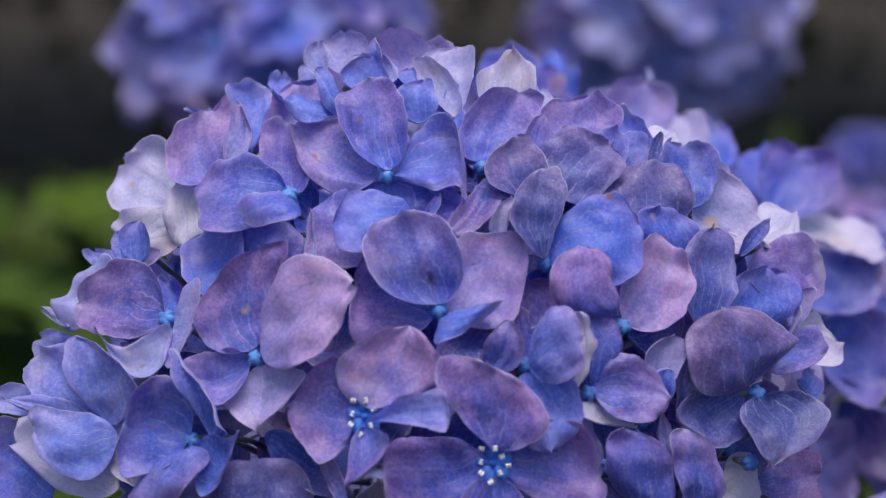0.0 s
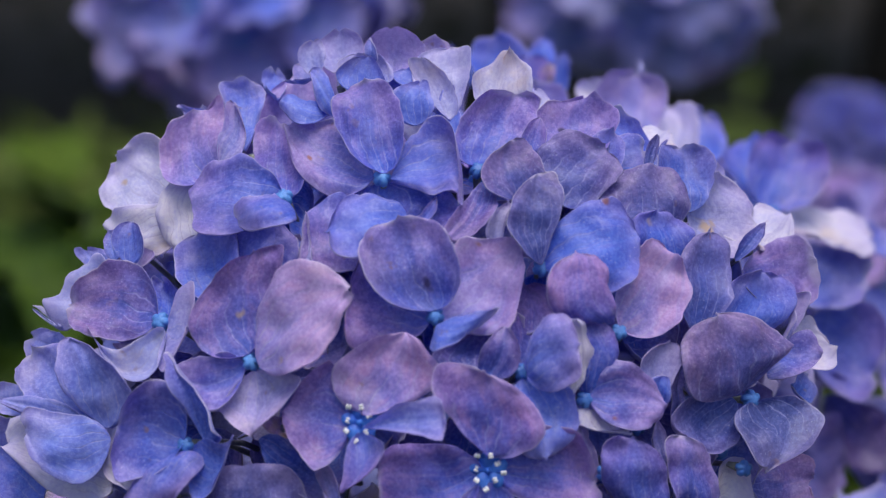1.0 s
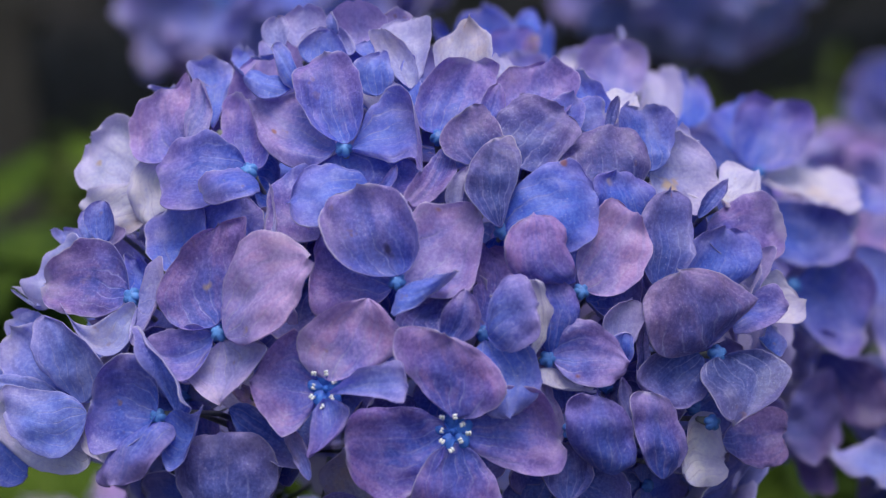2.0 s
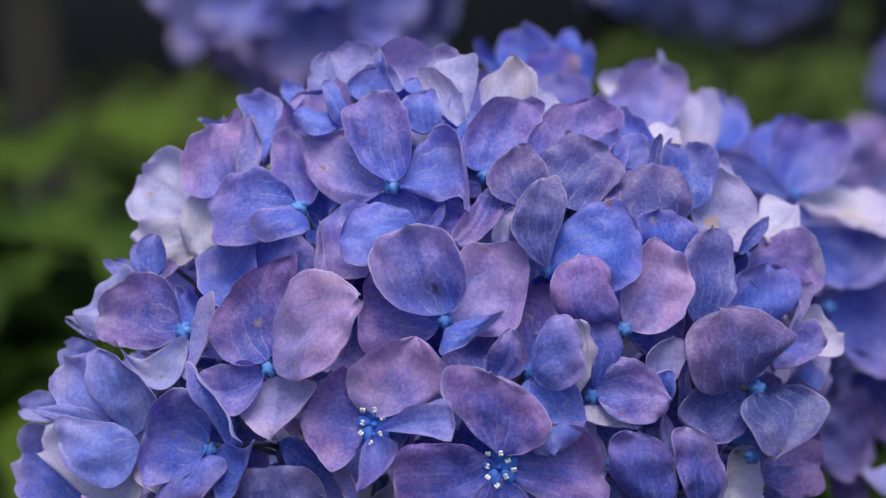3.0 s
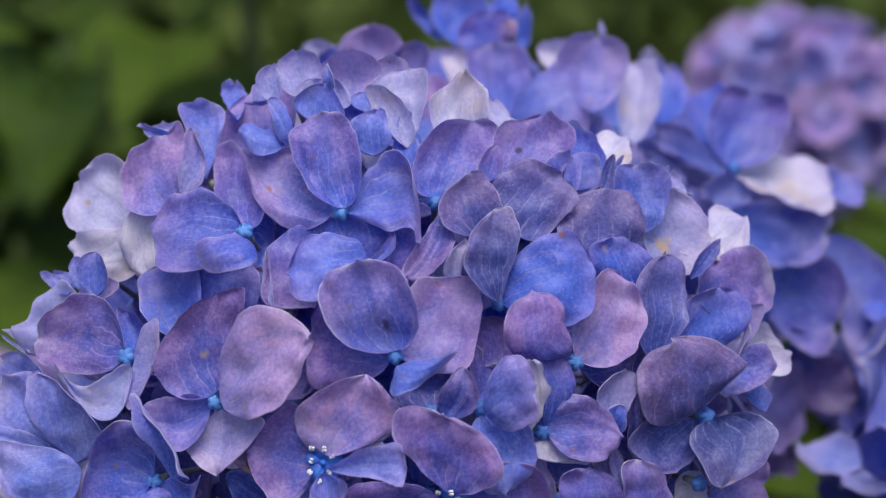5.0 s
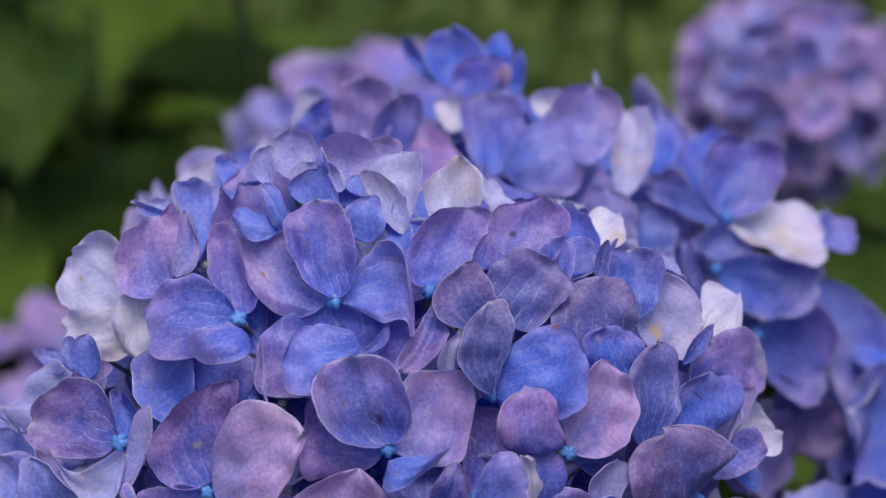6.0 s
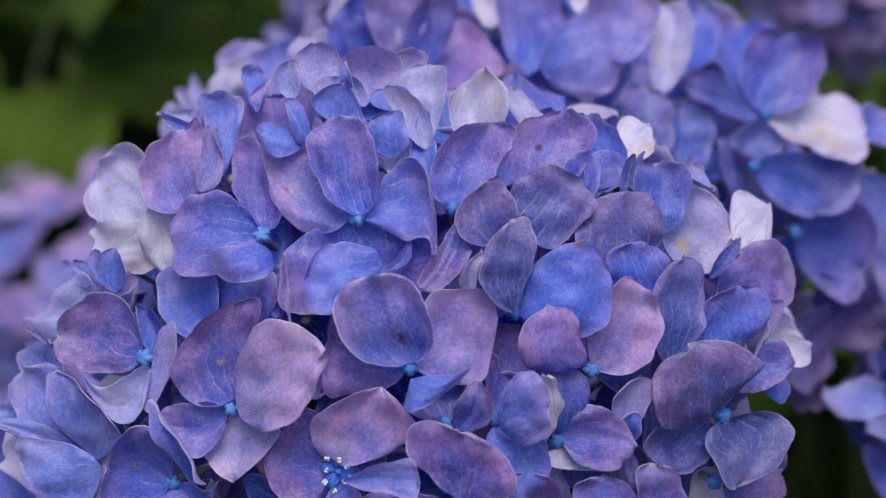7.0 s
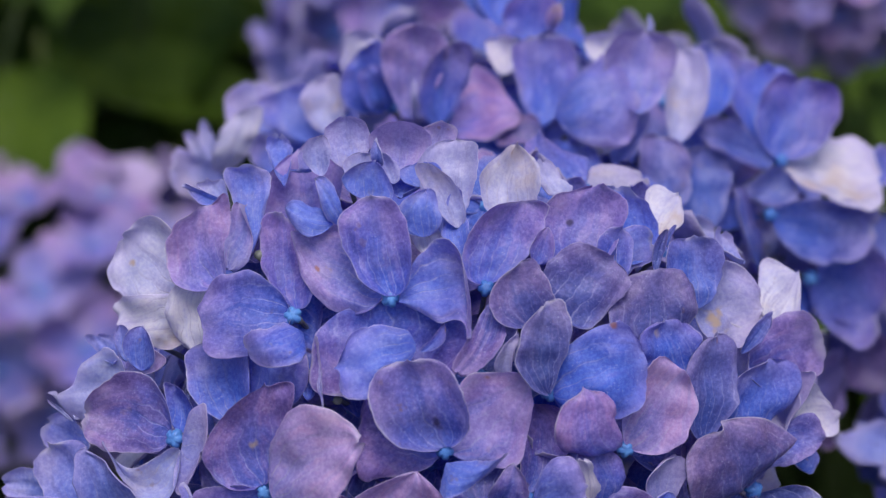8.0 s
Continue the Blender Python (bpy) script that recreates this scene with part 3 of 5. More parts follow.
petal(f, (11.7, -66.4, -16.7), (18.2, -62.5, -2.9), (12.2, -66.1, -7.5), (21.0, -66.9, -12.8), 1, 0.65, 0, 0.4, (1.8, 1.8, 1.75, 1.75))
f = floret(head, (22.2, -61.3, -15.6), True, False)
petal(f, (22.0, -59.3, -15.0), (23.4, -45.1, 3.8), (19.0, -51.4, -4.2), (33.3, -47.1, -4.5), 2, 0.75, 0, 0.3, (3.1, 3.1, 1.75, 1.75))
petal(f, (23.4, -66.3, -13.7), (36.7, -68.5, -5.5), (28.4, -64.2, 0.6), (32.9, -70.2, -16.6), -3, 0.5, 0.12, 0.05, (3.5, 3.5, 1.6, 2))
petal(f, (34.3, -65.7, -22.1), (35.3, -62.6, -0.8), (35.1, -63.9, -9.8), (39.3, -62.6, -8.7), 0, 0.2, 0.95, 0, (3, 3, 2, 2))
petal(f, (22.8, -63.4, -16.4), (28.5, -73.7, -34.2), (36.8, -66.1, -23.4), (20.2, -72.4, -25.0), 1, 0.2, 0.1, 0, (2.4, 2.4, 1.75, 1.75))
f = floret(head, (-19.3, -71.2, -26.4), True, True)
petal(f, (-17.6, -71.9, -23.9), (-7.5, -65.6, -3.0), (-26.4, -69.3, -12.0), (2.6, -70.7, -14.0), 3, 1, 0.22, 0, (1.5, 1.15, 1.6, 1.5))
petal(f, (-21.1, -71.3, -26.8), (-39.6, -68.8, -24.2), (-30.3, -75.5, -37.6), (-26.9, -63.9, -11.7), 2, 0.85, 0.06, 0.03, (1.4, 1.25, 1.5, 1.5))
petal(f, (-17.6, -75.4, -26.0), (2.1, -83.2, -21.3), (-0.8, -79.7, -15.9), (-0.5, -85.9, -25.2), 3, 0.45, 0.2, 0, (4, 4, 1.25, 1.25))
petal(f, (-18.9, -73.6, -28.0), (-23.0, -82.4, -40.6), (-13.1, -78.7, -29.8), (-22.7, -79.2, -32.3), 3, 0.6, 0.05, 0.1, (1.7, 1.7, 1.75, 1.75))
f = floret(head, (13.8, -72.8, -38.7), True, True)
petal(f, (13.9, -74.3, -34.0), (12.5, -72.8, -11.7), (-0.8, -74.9, -14.2), (27.8, -74.7, -26.1), 2, 0.9, 0, 0.1, (2.4, 2.6, 1.4, 1.5))
petal(f, (12.1, -73.4, -38.5), (-14.0, -78.4, -39.9), (-1.4, -80.5, -53.8), (-2.9, -74.2, -30.4), 2, 0.75, 0, 0.05, (3.1, 3.1, 1.75, 1.75))
petal(f, (16.0, -73.1, -38.6), (41.7, -69.0, -42.7), (32.1, -67.5, -28.1), (34.3, -73.4, -50.9), 3, 0.8, 0.05, 0, (3, 2.4, 1.75, 1.75))
petal(f, (38.8, -67.7, -51.5), (37.3, -61.6, -29.4), (37.3, -64.5, -39.3), (42.2, -62.7, -40.0), 1, 0.6, 0.5, 0.1, (2, 2, 1.75, 1.75))
petal(f, (14.1, -74.2, -40.9), (13.2, -81.9, -62.6), (25.6, -77.3, -56.5), (2.3, -82.0, -53.2), 2, 0.8, 0, 0.1, (3.1, 3.1, 1.75, 1.75))
f = floret(head, (-47.5, -59.2, -13.9), True, False)
petal(f, (-48.1, -60.7, -11.1), (-47.7, -50.6, 13.4), (-63.9, -56.7, -3.5), (-39.9, -54.8, 7.5), 3, 0.85, 0, 0.35, (2, 3, 2.2, 1.6), spot=(0.54, 0.38, 0.07, 2))
petal(f, (-45.9, -63.6, -12.4), (-21.7, -66.3, 7.6), (-39.4, -57.8, 12.2), (-29.9, -75.0, -7.8), 2, 1, 0.45, 0, (1.8, 1.25, 2.0, 1.8), spot=(0.82, 0.26, 0.07, 2))
petal(f, (-49.2, -60.8, -14.3), (-66.5, -61.4, -17.8), (-56.4, -68.4, -23.6), (-59.7, -60.2, -11.6), 4, 0.65, 0.08, 0.1, (2, 2.4, 1.75, 1.75))
petal(f, (-46.4, -61.5, -15.6), (-47.6, -71.6, -29.7), (-34.4, -67.4, -15.5), (-56.5, -65.5, -24.3), 3, 0.7, 0.5, 0, (1.2, 1.15, 1.3, 1.3))
f = floret(head, (-60.1, -61.6, -35.6), False, False)
petal(f, (-59.3, -67.8, -32.5), (-68.9, -59.4, -11.6), (-65.5, -66.4, -21.3), (-55.9, -73.6, -27.7), 2, 0.25, 0.05, 0.3, (1.5, 1.5, 1.75, 1.75))
f = floret(head, (-72.3, -44.0, -8.0), True, False)
petal(f, (-73.3, -44.9, -6.6), (-97.7, -38.3, -4.5), (-87.1, -45.8, -11.8), (-82.5, -34.3, 6.8), 4, 0.85, 0, 0.45, (2.4, 2.2, 1.75, 1.75))
petal(f, (-71.1, -42.6, -8.4), (-74.0, -30.9, 0.4), (-75.1, -34.3, -5.1), (-67.0, -39.3, -5.7), 2, 0.2, 0.05, 0.1, (3.1, 3.1, 1.75, 1.75))
petal(f, (-70.8, -46.6, -8.8), (-65.1, -52.2, -6.3), (-64.7, -43.7, 3.9), (-71.1, -56.4, -18.0), 2, 0.6, 0.4, 0.1, (1.8, 1.8, 1.75, 1.75))
petal(f, (-71.1, -48.1, -9.0), (-91.7, -44.4, -9.3), (-75.1, -58.3, -19.1), (-80.9, -50.1, -11.8), 4, 0.15, 0.5, 0, (1.6, 1.6, 1.75, 1.75))
petal(f, (-74.1, -42.1, -13.3), (-86.9, -31.1, -17.4), (-81.2, -35.0, -19.9), (-82.9, -31.4, -15.9), 1, 0.7, 0, 0.6, (3.1, 3.1, 1.75, 1.75))
f = floret(head, (-88.2, -29.5, -7.9), False, False)
petal(f, (-86.8, -31.7, -6.6), (-104.6, -22.8, -8.8), (-99.0, -26.7, -14.6), (-94.3, -16.9, 2.3), 1, 0.1, 0.5, 0, (3.1, 3.1, 1.75, 1.75))
petal(f, (-91.1, -21.3, 0.4), (-97.1, -11.1, 3.0), (-98.0, -12.6, 0.2), (-91.1, -13.1, 2.9), 1, 0.2, 0.2, 0.1, (3.1, 3.1, 1.75, 1.75))
petal(f, (-102.5, -27.9, -14.4), (-110.0, -22.3, -11.1), (-107.0, -24.5, -13.2), (-107.0, -23.7, -12.2), 0, 0.2, 0.5, 0.2, (1.6, 1.6, 1.75, 1.75))
petal(f, (-102.1, -26.8, -14.6), (-108.7, -17.9, -11.8), (-105.7, -20.5, -14.4), (-106.4, -19.2, -13.3), 0, 0.2, 0.5, 0.2, (1.6, 1.6, 1.75, 1.75))
petal(f, (-98.2, -32.8, -20.1), (-110.8, -22.1, -19.7), (-108.3, -25.7, -25.9), (-105.2, -21.1, -17.1), 2, 0.15, 0.2, 0.0, (3.1, 3.1, 1.75, 1.75))
f = floret(head, (-85.7, -17.4, 7.3), False, False)
petal(f, (-86.8, -24.2, 3.3), (-89.7, -15.6, 9.9), (-91.1, -19.4, 5.5), (-86.3, -18.9, 7.8), 1, 0.3, 0.1, 0.3, (1.7, 1.7, 1.75, 1.75))
petal(f, (-82.3, -29.3, 3.7), (-82.5, -23.0, 14.2), (-86.8, -26.2, 9.1), (-78.2, -29.8, 9.8), 2, 0.3, 0.1, 0.3, (1.7, 1.7, 1.75, 1.75))
petal(f, (-85.8, -26.9, 1.0), (-77.9, -25.7, 7.3), (-84.5, -23.3, 4.6), (-77.8, -28.7, 3.5), 1, 0.8, 0.4, 0.1, (3.1, 3.1, 1.75, 1.75))
f = floret(head, (-89.0, -47.6, -36.2), False, False)
petal(f, (-86.4, -55.1, -33.7), (-97.5, -42.7, -12.7), (-98.6, -49.0, -23.6), (-80.1, -58.9, -20.7), 2, 0.3, 0.2, 0.15, (1.7, 1.7, 1.75, 1.75))
petal(f, (-90.7, -49.7, -34.0), (-108.0, -31.5, -19.8), (-111.7, -37.7, -28.4), (-96.3, -38.2, -19.3), 2, 0.25, 0.2, 0.06, (3.1, 3.1, 1.75, 1.75))
petal(f, (-91.7, -50.9, -34.4), (-117.4, -42.0, -30.3), (-103.3, -49.7, -34.0), (-103.5, -45.4, -28.2), 1, 0.2, 0.3, 0.06, (1.5, 1.5, 1.75, 1.75))
petal(f, (-107.7, -37.0, -34.9), (-122.6, -29.2, -34.8), (-116.6, -32.7, -38.0), (-115.0, -27.8, -30.6), 1, 0.15, 0.3, 0.0, (3.1, 3.1, 1.75, 1.75))
f = floret(head, (-86.2, -52.6, -43.1), False, False)
petal(f, (-85.8, -57.7, -46.5), (-114.1, -44.0, -43.9), (-97.4, -55.3, -52.9), (-108.8, -38.5, -35.6), 2, 0.2, 0.95, 0, (2.2, 2.6, 1.75, 1.75))
petal(f, (-85.2, -56.3, -36.2), (-108.0, -52.0, -35.7), (-94.2, -61.0, -47.1), (-98.2, -51.8, -30.2), -1, 0.15, 0.2, 0.0, (3.1, 3.1, 1.75, 1.75))
petal(f, (-104.7, -47.3, -55.3), (-125.0, -28.4, -49.0), (-120.3, -38.3, -60.7), (-115.0, -28.4, -40.8), 2, 0.35, 0.05, 0.1, (3.1, 3.1, 1.75, 1.75))
f = floret(head, (-64.5, -63.9, -35.1), True, False)
petal(f, (-64.8, -66.1, -33.0), (-82.4, -64.9, -30.2), (-80.2, -68.5, -43.0), (-71.6, -62.6, -17.5), 4, 0.4, 0, 0.15, (2.4, 2.4, 1.9, 1.9))
petal(f, (-73.2, -65.2, -46.9), (-85.2, -52.0, -25.8), (-90.3, -55.0, -39.7), (-79.2, -55.8, -28.3), 1, 0.3, 0.85, 0, (2, 2, 2, 2), spot=(0.72, 0.87, 0.04, 1))
petal(f, (-65.0, -65.6, -35.9), (-75.1, -71.1, -51.5), (-60.8, -72.4, -39.0), (-78.8, -66.5, -44.6), -2, 0.6, 0.12, 0, (3.1, 3.1, 1.75, 1.75))
petal(f, (-62.8, -65.9, -35.8), (-52.0, -71.0, -30.3), (-56.6, -69.7, -32.1), (-62.3, -73.1, -47.1), 2, 0.25, 0.1, 0.1, (1.6, 1.6, 1.75, 1.75))
f = floret(head, (-47.0, -72.8, -57.1), False, False)
petal(f, (-46.8, -75.5, -60.8), (-47.9, -66.8, -39.3), (-61.3, -66.2, -51.8), (-33.2, -72.2, -48.1), -3, 0.5, 0, 0.75, (3.1, 3.1, 1.75, 1.75))
petal(f, (-45.5, -66.1, -32.8), (-24.9, -70.6, -45.5), (-37.6, -64.2, -33.7), (-39.8, -67.3, -43.3), 2, 0.3, 0, 0.5, (3.1, 3.1, 1.75, 1.75))
petal(f, (-24.0, -76.9, -49.1), (-29.2, -71.5, -37.5), (-29.2, -73.1, -44.3), (-24.7, -73.1, -42.7), 1, 0.6, 0.1, 0.4, (3.1, 3.1, 1.75, 1.75))
f = floret(head, (-39.6, -65.5, -29.9), False, False)
petal(f, (-38.2, -65.1, -32.3), (-43.9, -52.5, -31.3), (-44.6, -53.5, -34.9), (-37.7, -54.2, -33.0), 1, 1, 0.1, 0.5, (3.1, 3.1, 1.75, 1.75), spot=(0.5, 0.5, 0.6, 2))
f = floret(head, (-60.4, -15.0, 23.9), False, False)
petal(f, (-59.6, -19.2, 25.9), (-66.8, -6.1, 41.1), (-76.0, -14.2, 27.3), (-58.1, -9.3, 38.7), 3, 0.9, 0.2, 0, (4, 4, 2.6, 1.2))
petal(f, (-58.6, -17.1, 28.5), (-54.9, -6.3, 42.2), (-58.2, -12.8, 36.3), (-53.3, -18.4, 33.4), 1, 0.7, 0.35, 0.1, (2, 2, 1.75, 1.75))
petal(f, (-60.4, 1.1, 37.8), (-72.0, 10.1, 37.3), (-68.0, 7.0, 35.0), (-69.0, 9.7, 38.0), 1, 0.15, 0.14, 0.05, (3.1, 3.1, 1.75, 1.75))
petal(f, (-60.2, 3.1, 37.3), (-66.2, 15.0, 37.3), (-68.7, 15.0, 34.8), (-62.2, 14.9, 37.3), 1, 0.3, 0.5, 0, (3.1, 3.1, 1.75, 1.75))
f = floret(head, (-74.7, -14.5, 17.0), False, False)
petal(f, (-71.8, -8.0, 16.0), (-89.4, 5.4, 24.9), (-91.2, -3.5, 12.2), (-76.8, 4.1, 29.4), 1.5, 0.2, 0.72, 0, (2.6, 2.2, 2.2, 1.8), spot=(0.37, 0.73, 0.05, 2))
petal(f, (-71.2, -14.4, 15.7), (-89.8, -9.2, 5.1), (-77.0, -19.2, 3.0), (-89.6, -5.9, 11.4), 1, 0.15, 0.9, 0, (2.0, 2.2, 2.2, 2.0))
f = floret(head, (-40.5, -30.6, 22.4), True, False)
petal(f, (-40.9, -31.9, 23.3), (-65.4, -30.4, 20.4), (-54.3, -40.2, 15.9), (-54.9, -23.8, 32.5), 2, 0.5, 0, 0.25, (3.1, 3.1, 1.75, 1.75))
petal(f, (-65.3, -25.4, 5.4), (-65.8, -13.1, 24.8), (-76.3, -17.4, 13.8), (-59.6, -19.8, 17.6), 1.5, 0.15, 0.98, 0, (2.6, 2, 2.1, 1.8))
petal(f, (-37.7, -37.4, 21.5), (-52.1, -43.8, 20.3), (-38.6, -49.0, 19.7), (-44.7, -40.0, 26.1), -2, 0.4, 0.05, 0.1, (3.1, 3.1, 1.75, 1.75))
petal(f, (-40.4, -26.6, 22.0), (-44.4, -5.1, 38.0), (-50.3, -12.8, 29.2), (-35.3, -19.9, 26.8), 2, 0.75, 0, 0.15, (3.1, 3.1, 1.75, 1.75))
petal(f, (-39.7, -25.1, 19.5), (-34.1, -29.4, 13.9), (-35.5, -17.1, 24.3), (-38.2, -29.8, 11.6), 1, 0.2, 0, 0.3, (3.1, 3.1, 1.75, 1.75))
f = floret(head, (-53.8, -44.1, -2.5), False, False)
petal(f, (-55.3, -44.5, -3.3), (-62.9, -28.3, 13.1), (-71.1, -32.2, 5.1), (-52.5, -34.8, 11.1), 3, 0.25, 0.05, 0.05, (3.1, 3.1, 1.75, 1.75))
petal(f, (-52.6, -40.6, -3.1), (-45.0, -30.4, 17.2), (-55.5, -31.4, 11.2), (-37.3, -41.6, 7.5), -1, 0.4, 0.1, 0, (3.1, 3.1, 1.75, 1.75))
petal(f, (-36.9, -44.6, 5.2), (-35.8, -32.0, 13.2), (-39.1, -34.3, 9.1), (-33.8, -36.5, 8.4), 1, 0.15, 0.1, 0.1, (3.1, 3.1, 1.75, 1.75))
f = floret(head, (-29.3, -45.2, 5.4), False, False)
petal(f, (-32.1, -49.6, 4.0), (-34.0, -35.8, 18.8), (-34.5, -41.6, 12.1), (-32.9, -41.9, 12.2), 0, 0.6, 0.4, 0.1, (1.6, 1.6, 1.75, 1.75))
petal(f, (-23.5, -43.2, -1.7), (-33.2, -23.3, 9.9), (-33.8, -29.5, 2.3), (-22.2, -33.1, 0.6), 2, 0.6, 0, 0.4, (3.1, 3.1, 1.75, 1.75))
f = floret(head, (-52.0, -10.9, 30.6), False, False)
petal(f, (-52.4, -12.9, 31.4), (-54.2, 6.2, 47.0), (-60.4, 4.3, 44.3), (-47.5, 4.6, 43.9), 3, 0.2, 0.14, 0.075, (5, 5, 1.2, 1.3))
petal(f, (-44.4, 4.3, 41.9), (-47.0, 24.6, 45.7), (-50.2, 22.9, 42.7), (-43.1, 23.5, 43.6), 2, 0.15, 0.14, 0.075, (3.1, 3.1, 1.75, 1.75))
petal(f, (-53.5, -12.3, 28.7), (-49.2, -4.3, 29.9), (-55.6, -3.3, 27.8), (-49.1, -7.5, 26.9), 1, 0.8, 0.1, 0.5, (3.1, 3.1, 1.75, 1.75))
f = floret(head, (-28.6, -7.8, 39.4), False, False)
petal(f, (-37.5, -6.2, 29.3), (-41.4, 17.3, 45.9), (-50.5, 7.4, 32.2), (-28.6, 16.3, 43.1), 2, 0.75, 0.15, 0, (2.6, 3, 2.4, 2))
petal(f, (-29.6, -13.5, 41.3), (-43.2, -11.7, 44.6), (-36.6, -19.1, 40.5), (-38.4, -10.8, 46.7), -1, 0.1, 0.14, 0.0, (1.8, 1.7, 1.4, 1.4))
petal(f, (-27.4, -14.7, 41.4), (-34.8, -9.7, 52.2), (-31.6, -16.9, 44.8), (-29.5, -11.8, 50.6), -1, 0.1, 0.14, 0.0, (1.6, 1.6, 1.4, 1.4))
petal(f, (-20.8, -11.1, 46.1), (-19.0, -6.5, 55.8), (-28.5, -8.0, 51.1), (-13.7, -11.3, 48.6), 1, 0.2, 0.14, 0.0, (1.4, 1.6, 1.75, 1.75))
f = floret(head, (-27.5, 3.8, 47.2), False, False)
petal(f, (-33.1, -4.2, 50.0), (-34.8, 1.2, 59.5), (-38.0, -1.4, 53.7), (-31.1, -0.6, 56.0), 2, 0.4, 0.5, 0.12, (2.6, 2.6, 1.75, 1.75))
petal(f, (-26.4, 0.1, 49.9), (-27.3, 10.6, 59.1), (-33.5, 7.3, 54.6), (-20.2, 7.8, 55.4), 2, 0.5, 0.4, 0.1, (2.4, 2.4, 1.75, 1.75))
petal(f, (-22.7, -6.3, 48.8), (-22.3, -2.3, 56.5), (-28.2, -3.2, 53.4), (-18.8, -4.7, 54.9), 2, 0.35, 0.55, 0.1, (2.6, 2.6, 1.75, 1.75))
petal(f, (-14.2, -6.1, 48.7), (-17.7, -2.2, 56.6), (-20.0, -2.9, 53.9), (-12.7, -3.0, 52.7), 2, 0.4, 0.42, 0.12, (2.2, 1.6, 1.75, 1.75))
petal(f, (-18.4, -1.8, 52.3), (-19.0, -2.1, 60.1), (-19.9, -4.8, 57.7), (-17.0, -5.8, 57.4), 1, 0.3, 0.1, 0.4, (1.6, 1.6, 1.75, 1.75))
petal(f, (-13.1, -2.6, 50.4), (-12.5, 5.2, 60.8), (-21.2, 5.7, 55.5), (-3.7, 6.2, 55.4), 2, 0.8, 0.42, 0.05, (2.4, 2.2, 1.75, 1.75))
petal(f, (-3.2, 3.8, 49.9), (-1.3, 10.9, 57.5), (-8.1, 10.0, 54.7), (3.4, 10.2, 54.3), 2, 0.7, 0.42, 0.05, (2.6, 2.6, 1.75, 1.75))
petal(f, (-42.2, 4.2, 46.9), (-37.7, 8.8, 51.0), (-39.9, 5.7, 47.8), (-32.2, 5.7, 49.6), 1, 0.4, 0.2, 0.2, (3.1, 3.1, 1.75, 1.75))
f = floret(head, (0.9, -10.7, 39.1), False, False)
petal(f, (1.8, -12.7, 41.4), (2.8, 3.7, 57.2), (-7.7, -1.1, 51.7), (8.3, -3.1, 50.1), 2, 0.3, 0.6, 0.08, (2, 2.4, 1.75, 1.75))
petal(f, (2.9, -15.9, 40.9), (-4.5, -7.3, 55.3), (-7.0, -9.4, 51.3), (3.8, -10.8, 48.8), 2, 0.3, 0.55, 0.08, (2.4, 2.2, 1.75, 1.75))
petal(f, (-12.0, -6.6, 44.6), (-13.7, 1.7, 48.4), (-15.2, -1.9, 45.3), (-4.5, 1.8, 48.4), 1, 0.1, 0.14, 0.1, (3.1, 3.1, 1.75, 1.75))
petal(f, (-6.1, -18.8, 39.8), (-4.8, -11.6, 50.7), (-13.3, -18.4, 44.9), (-1.3, -18.7, 45.1), 2, 0.1, 0.14, 0.075, (1.8, 1.8, 1.75, 1.75))
petal(f, (-3.7, -5.1, 47.2), (-8.3, -0.5, 51.6), (-11.7, -4.1, 48.4), (-1.4, -1.6, 50.4), 1, 0.05, 0.14, 0.05, (3.1, 3.1, 1.75, 1.75))
f = floret(head, (-6.0, -18.0, 34.1), False, False)
petal(f, (-5.5, -19.1, 35.3), (-9.6, -8.9, 40.8), (-11.0, -11.4, 37.9), (-2.4, -10.7, 38.7), 1, 0.15, 0.9, 0, (3.1, 3.1, 1.75, 1.75))
f = floret(head, (65.3, -25.7, 2.2), False, False)
petal(f, (56.3, -29.1, 11.1), (55.1, -17.2, 27.9), (43.1, -30.4, 20.2), (67.2, -21.4, 18.0), -2, 0.7, 0, 0.75, (2.6, 3, 1.75, 1.75))
petal(f, (64.0, -32.1, 3.6), (58.5, -27.8, 19.2), (52.5, -36.2, 12.9), (69.2, -27.5, 11.3), 1, 0.3, 0, 0.15, (2.6, 2.6, 1.75, 1.75), spot=(0.35, 0.79, 0.11, 2))
f = floret(head, (67.9, -14.1, 14.3), False, False)
petal(f, (67.4, -18.1, 16.2), (67.2, -6.1, 31.4), (59.0, -14.6, 27.5), (74.6, -11.0, 23.9), 2, 0.25, 0.03, 0.35, (3.1, 3.1, 1.75, 1.75))
petal(f, (67.5, -17.1, 15.2), (87.0, -9.6, 10.5), (76.5, -5.4, 23.4), (78.9, -18.3, 3.2), 2, 0.5, 0.5, 0, (2.2, 1.7, 1.6, 2), spot=(0.67, 0.33, 0.13, 2))
petal(f, (82.0, 1.1, 18.6), (76.8, 11.9, 23.1), (74.7, 8.7, 20.9), (80.5, 10.4, 18.5), 1, 0.3, 0.3, 0.1, (3.1, 3.1, 1.75, 1.75))
f = floret(head, (87.1, -9.3, 4.0), False, False)
petal(f, (88.3, -6.2, 3.6), (99.1, 14.3, 7.7), (88.7, 18.5, 5.7), (98.4, -0.4, 2.6), 1, 0.1, 1, 0, (1.15, 1.15, 1.05, 1.05))
petal(f, (80.5, -20.5, 3.1), (89.2, -13.3, 12.3), (82.9, -17.6, 9.0), (87.7, -17.2, 8.0), 1, 0.4, 0, 0.6, (1.6, 1.6, 1.75, 1.75))
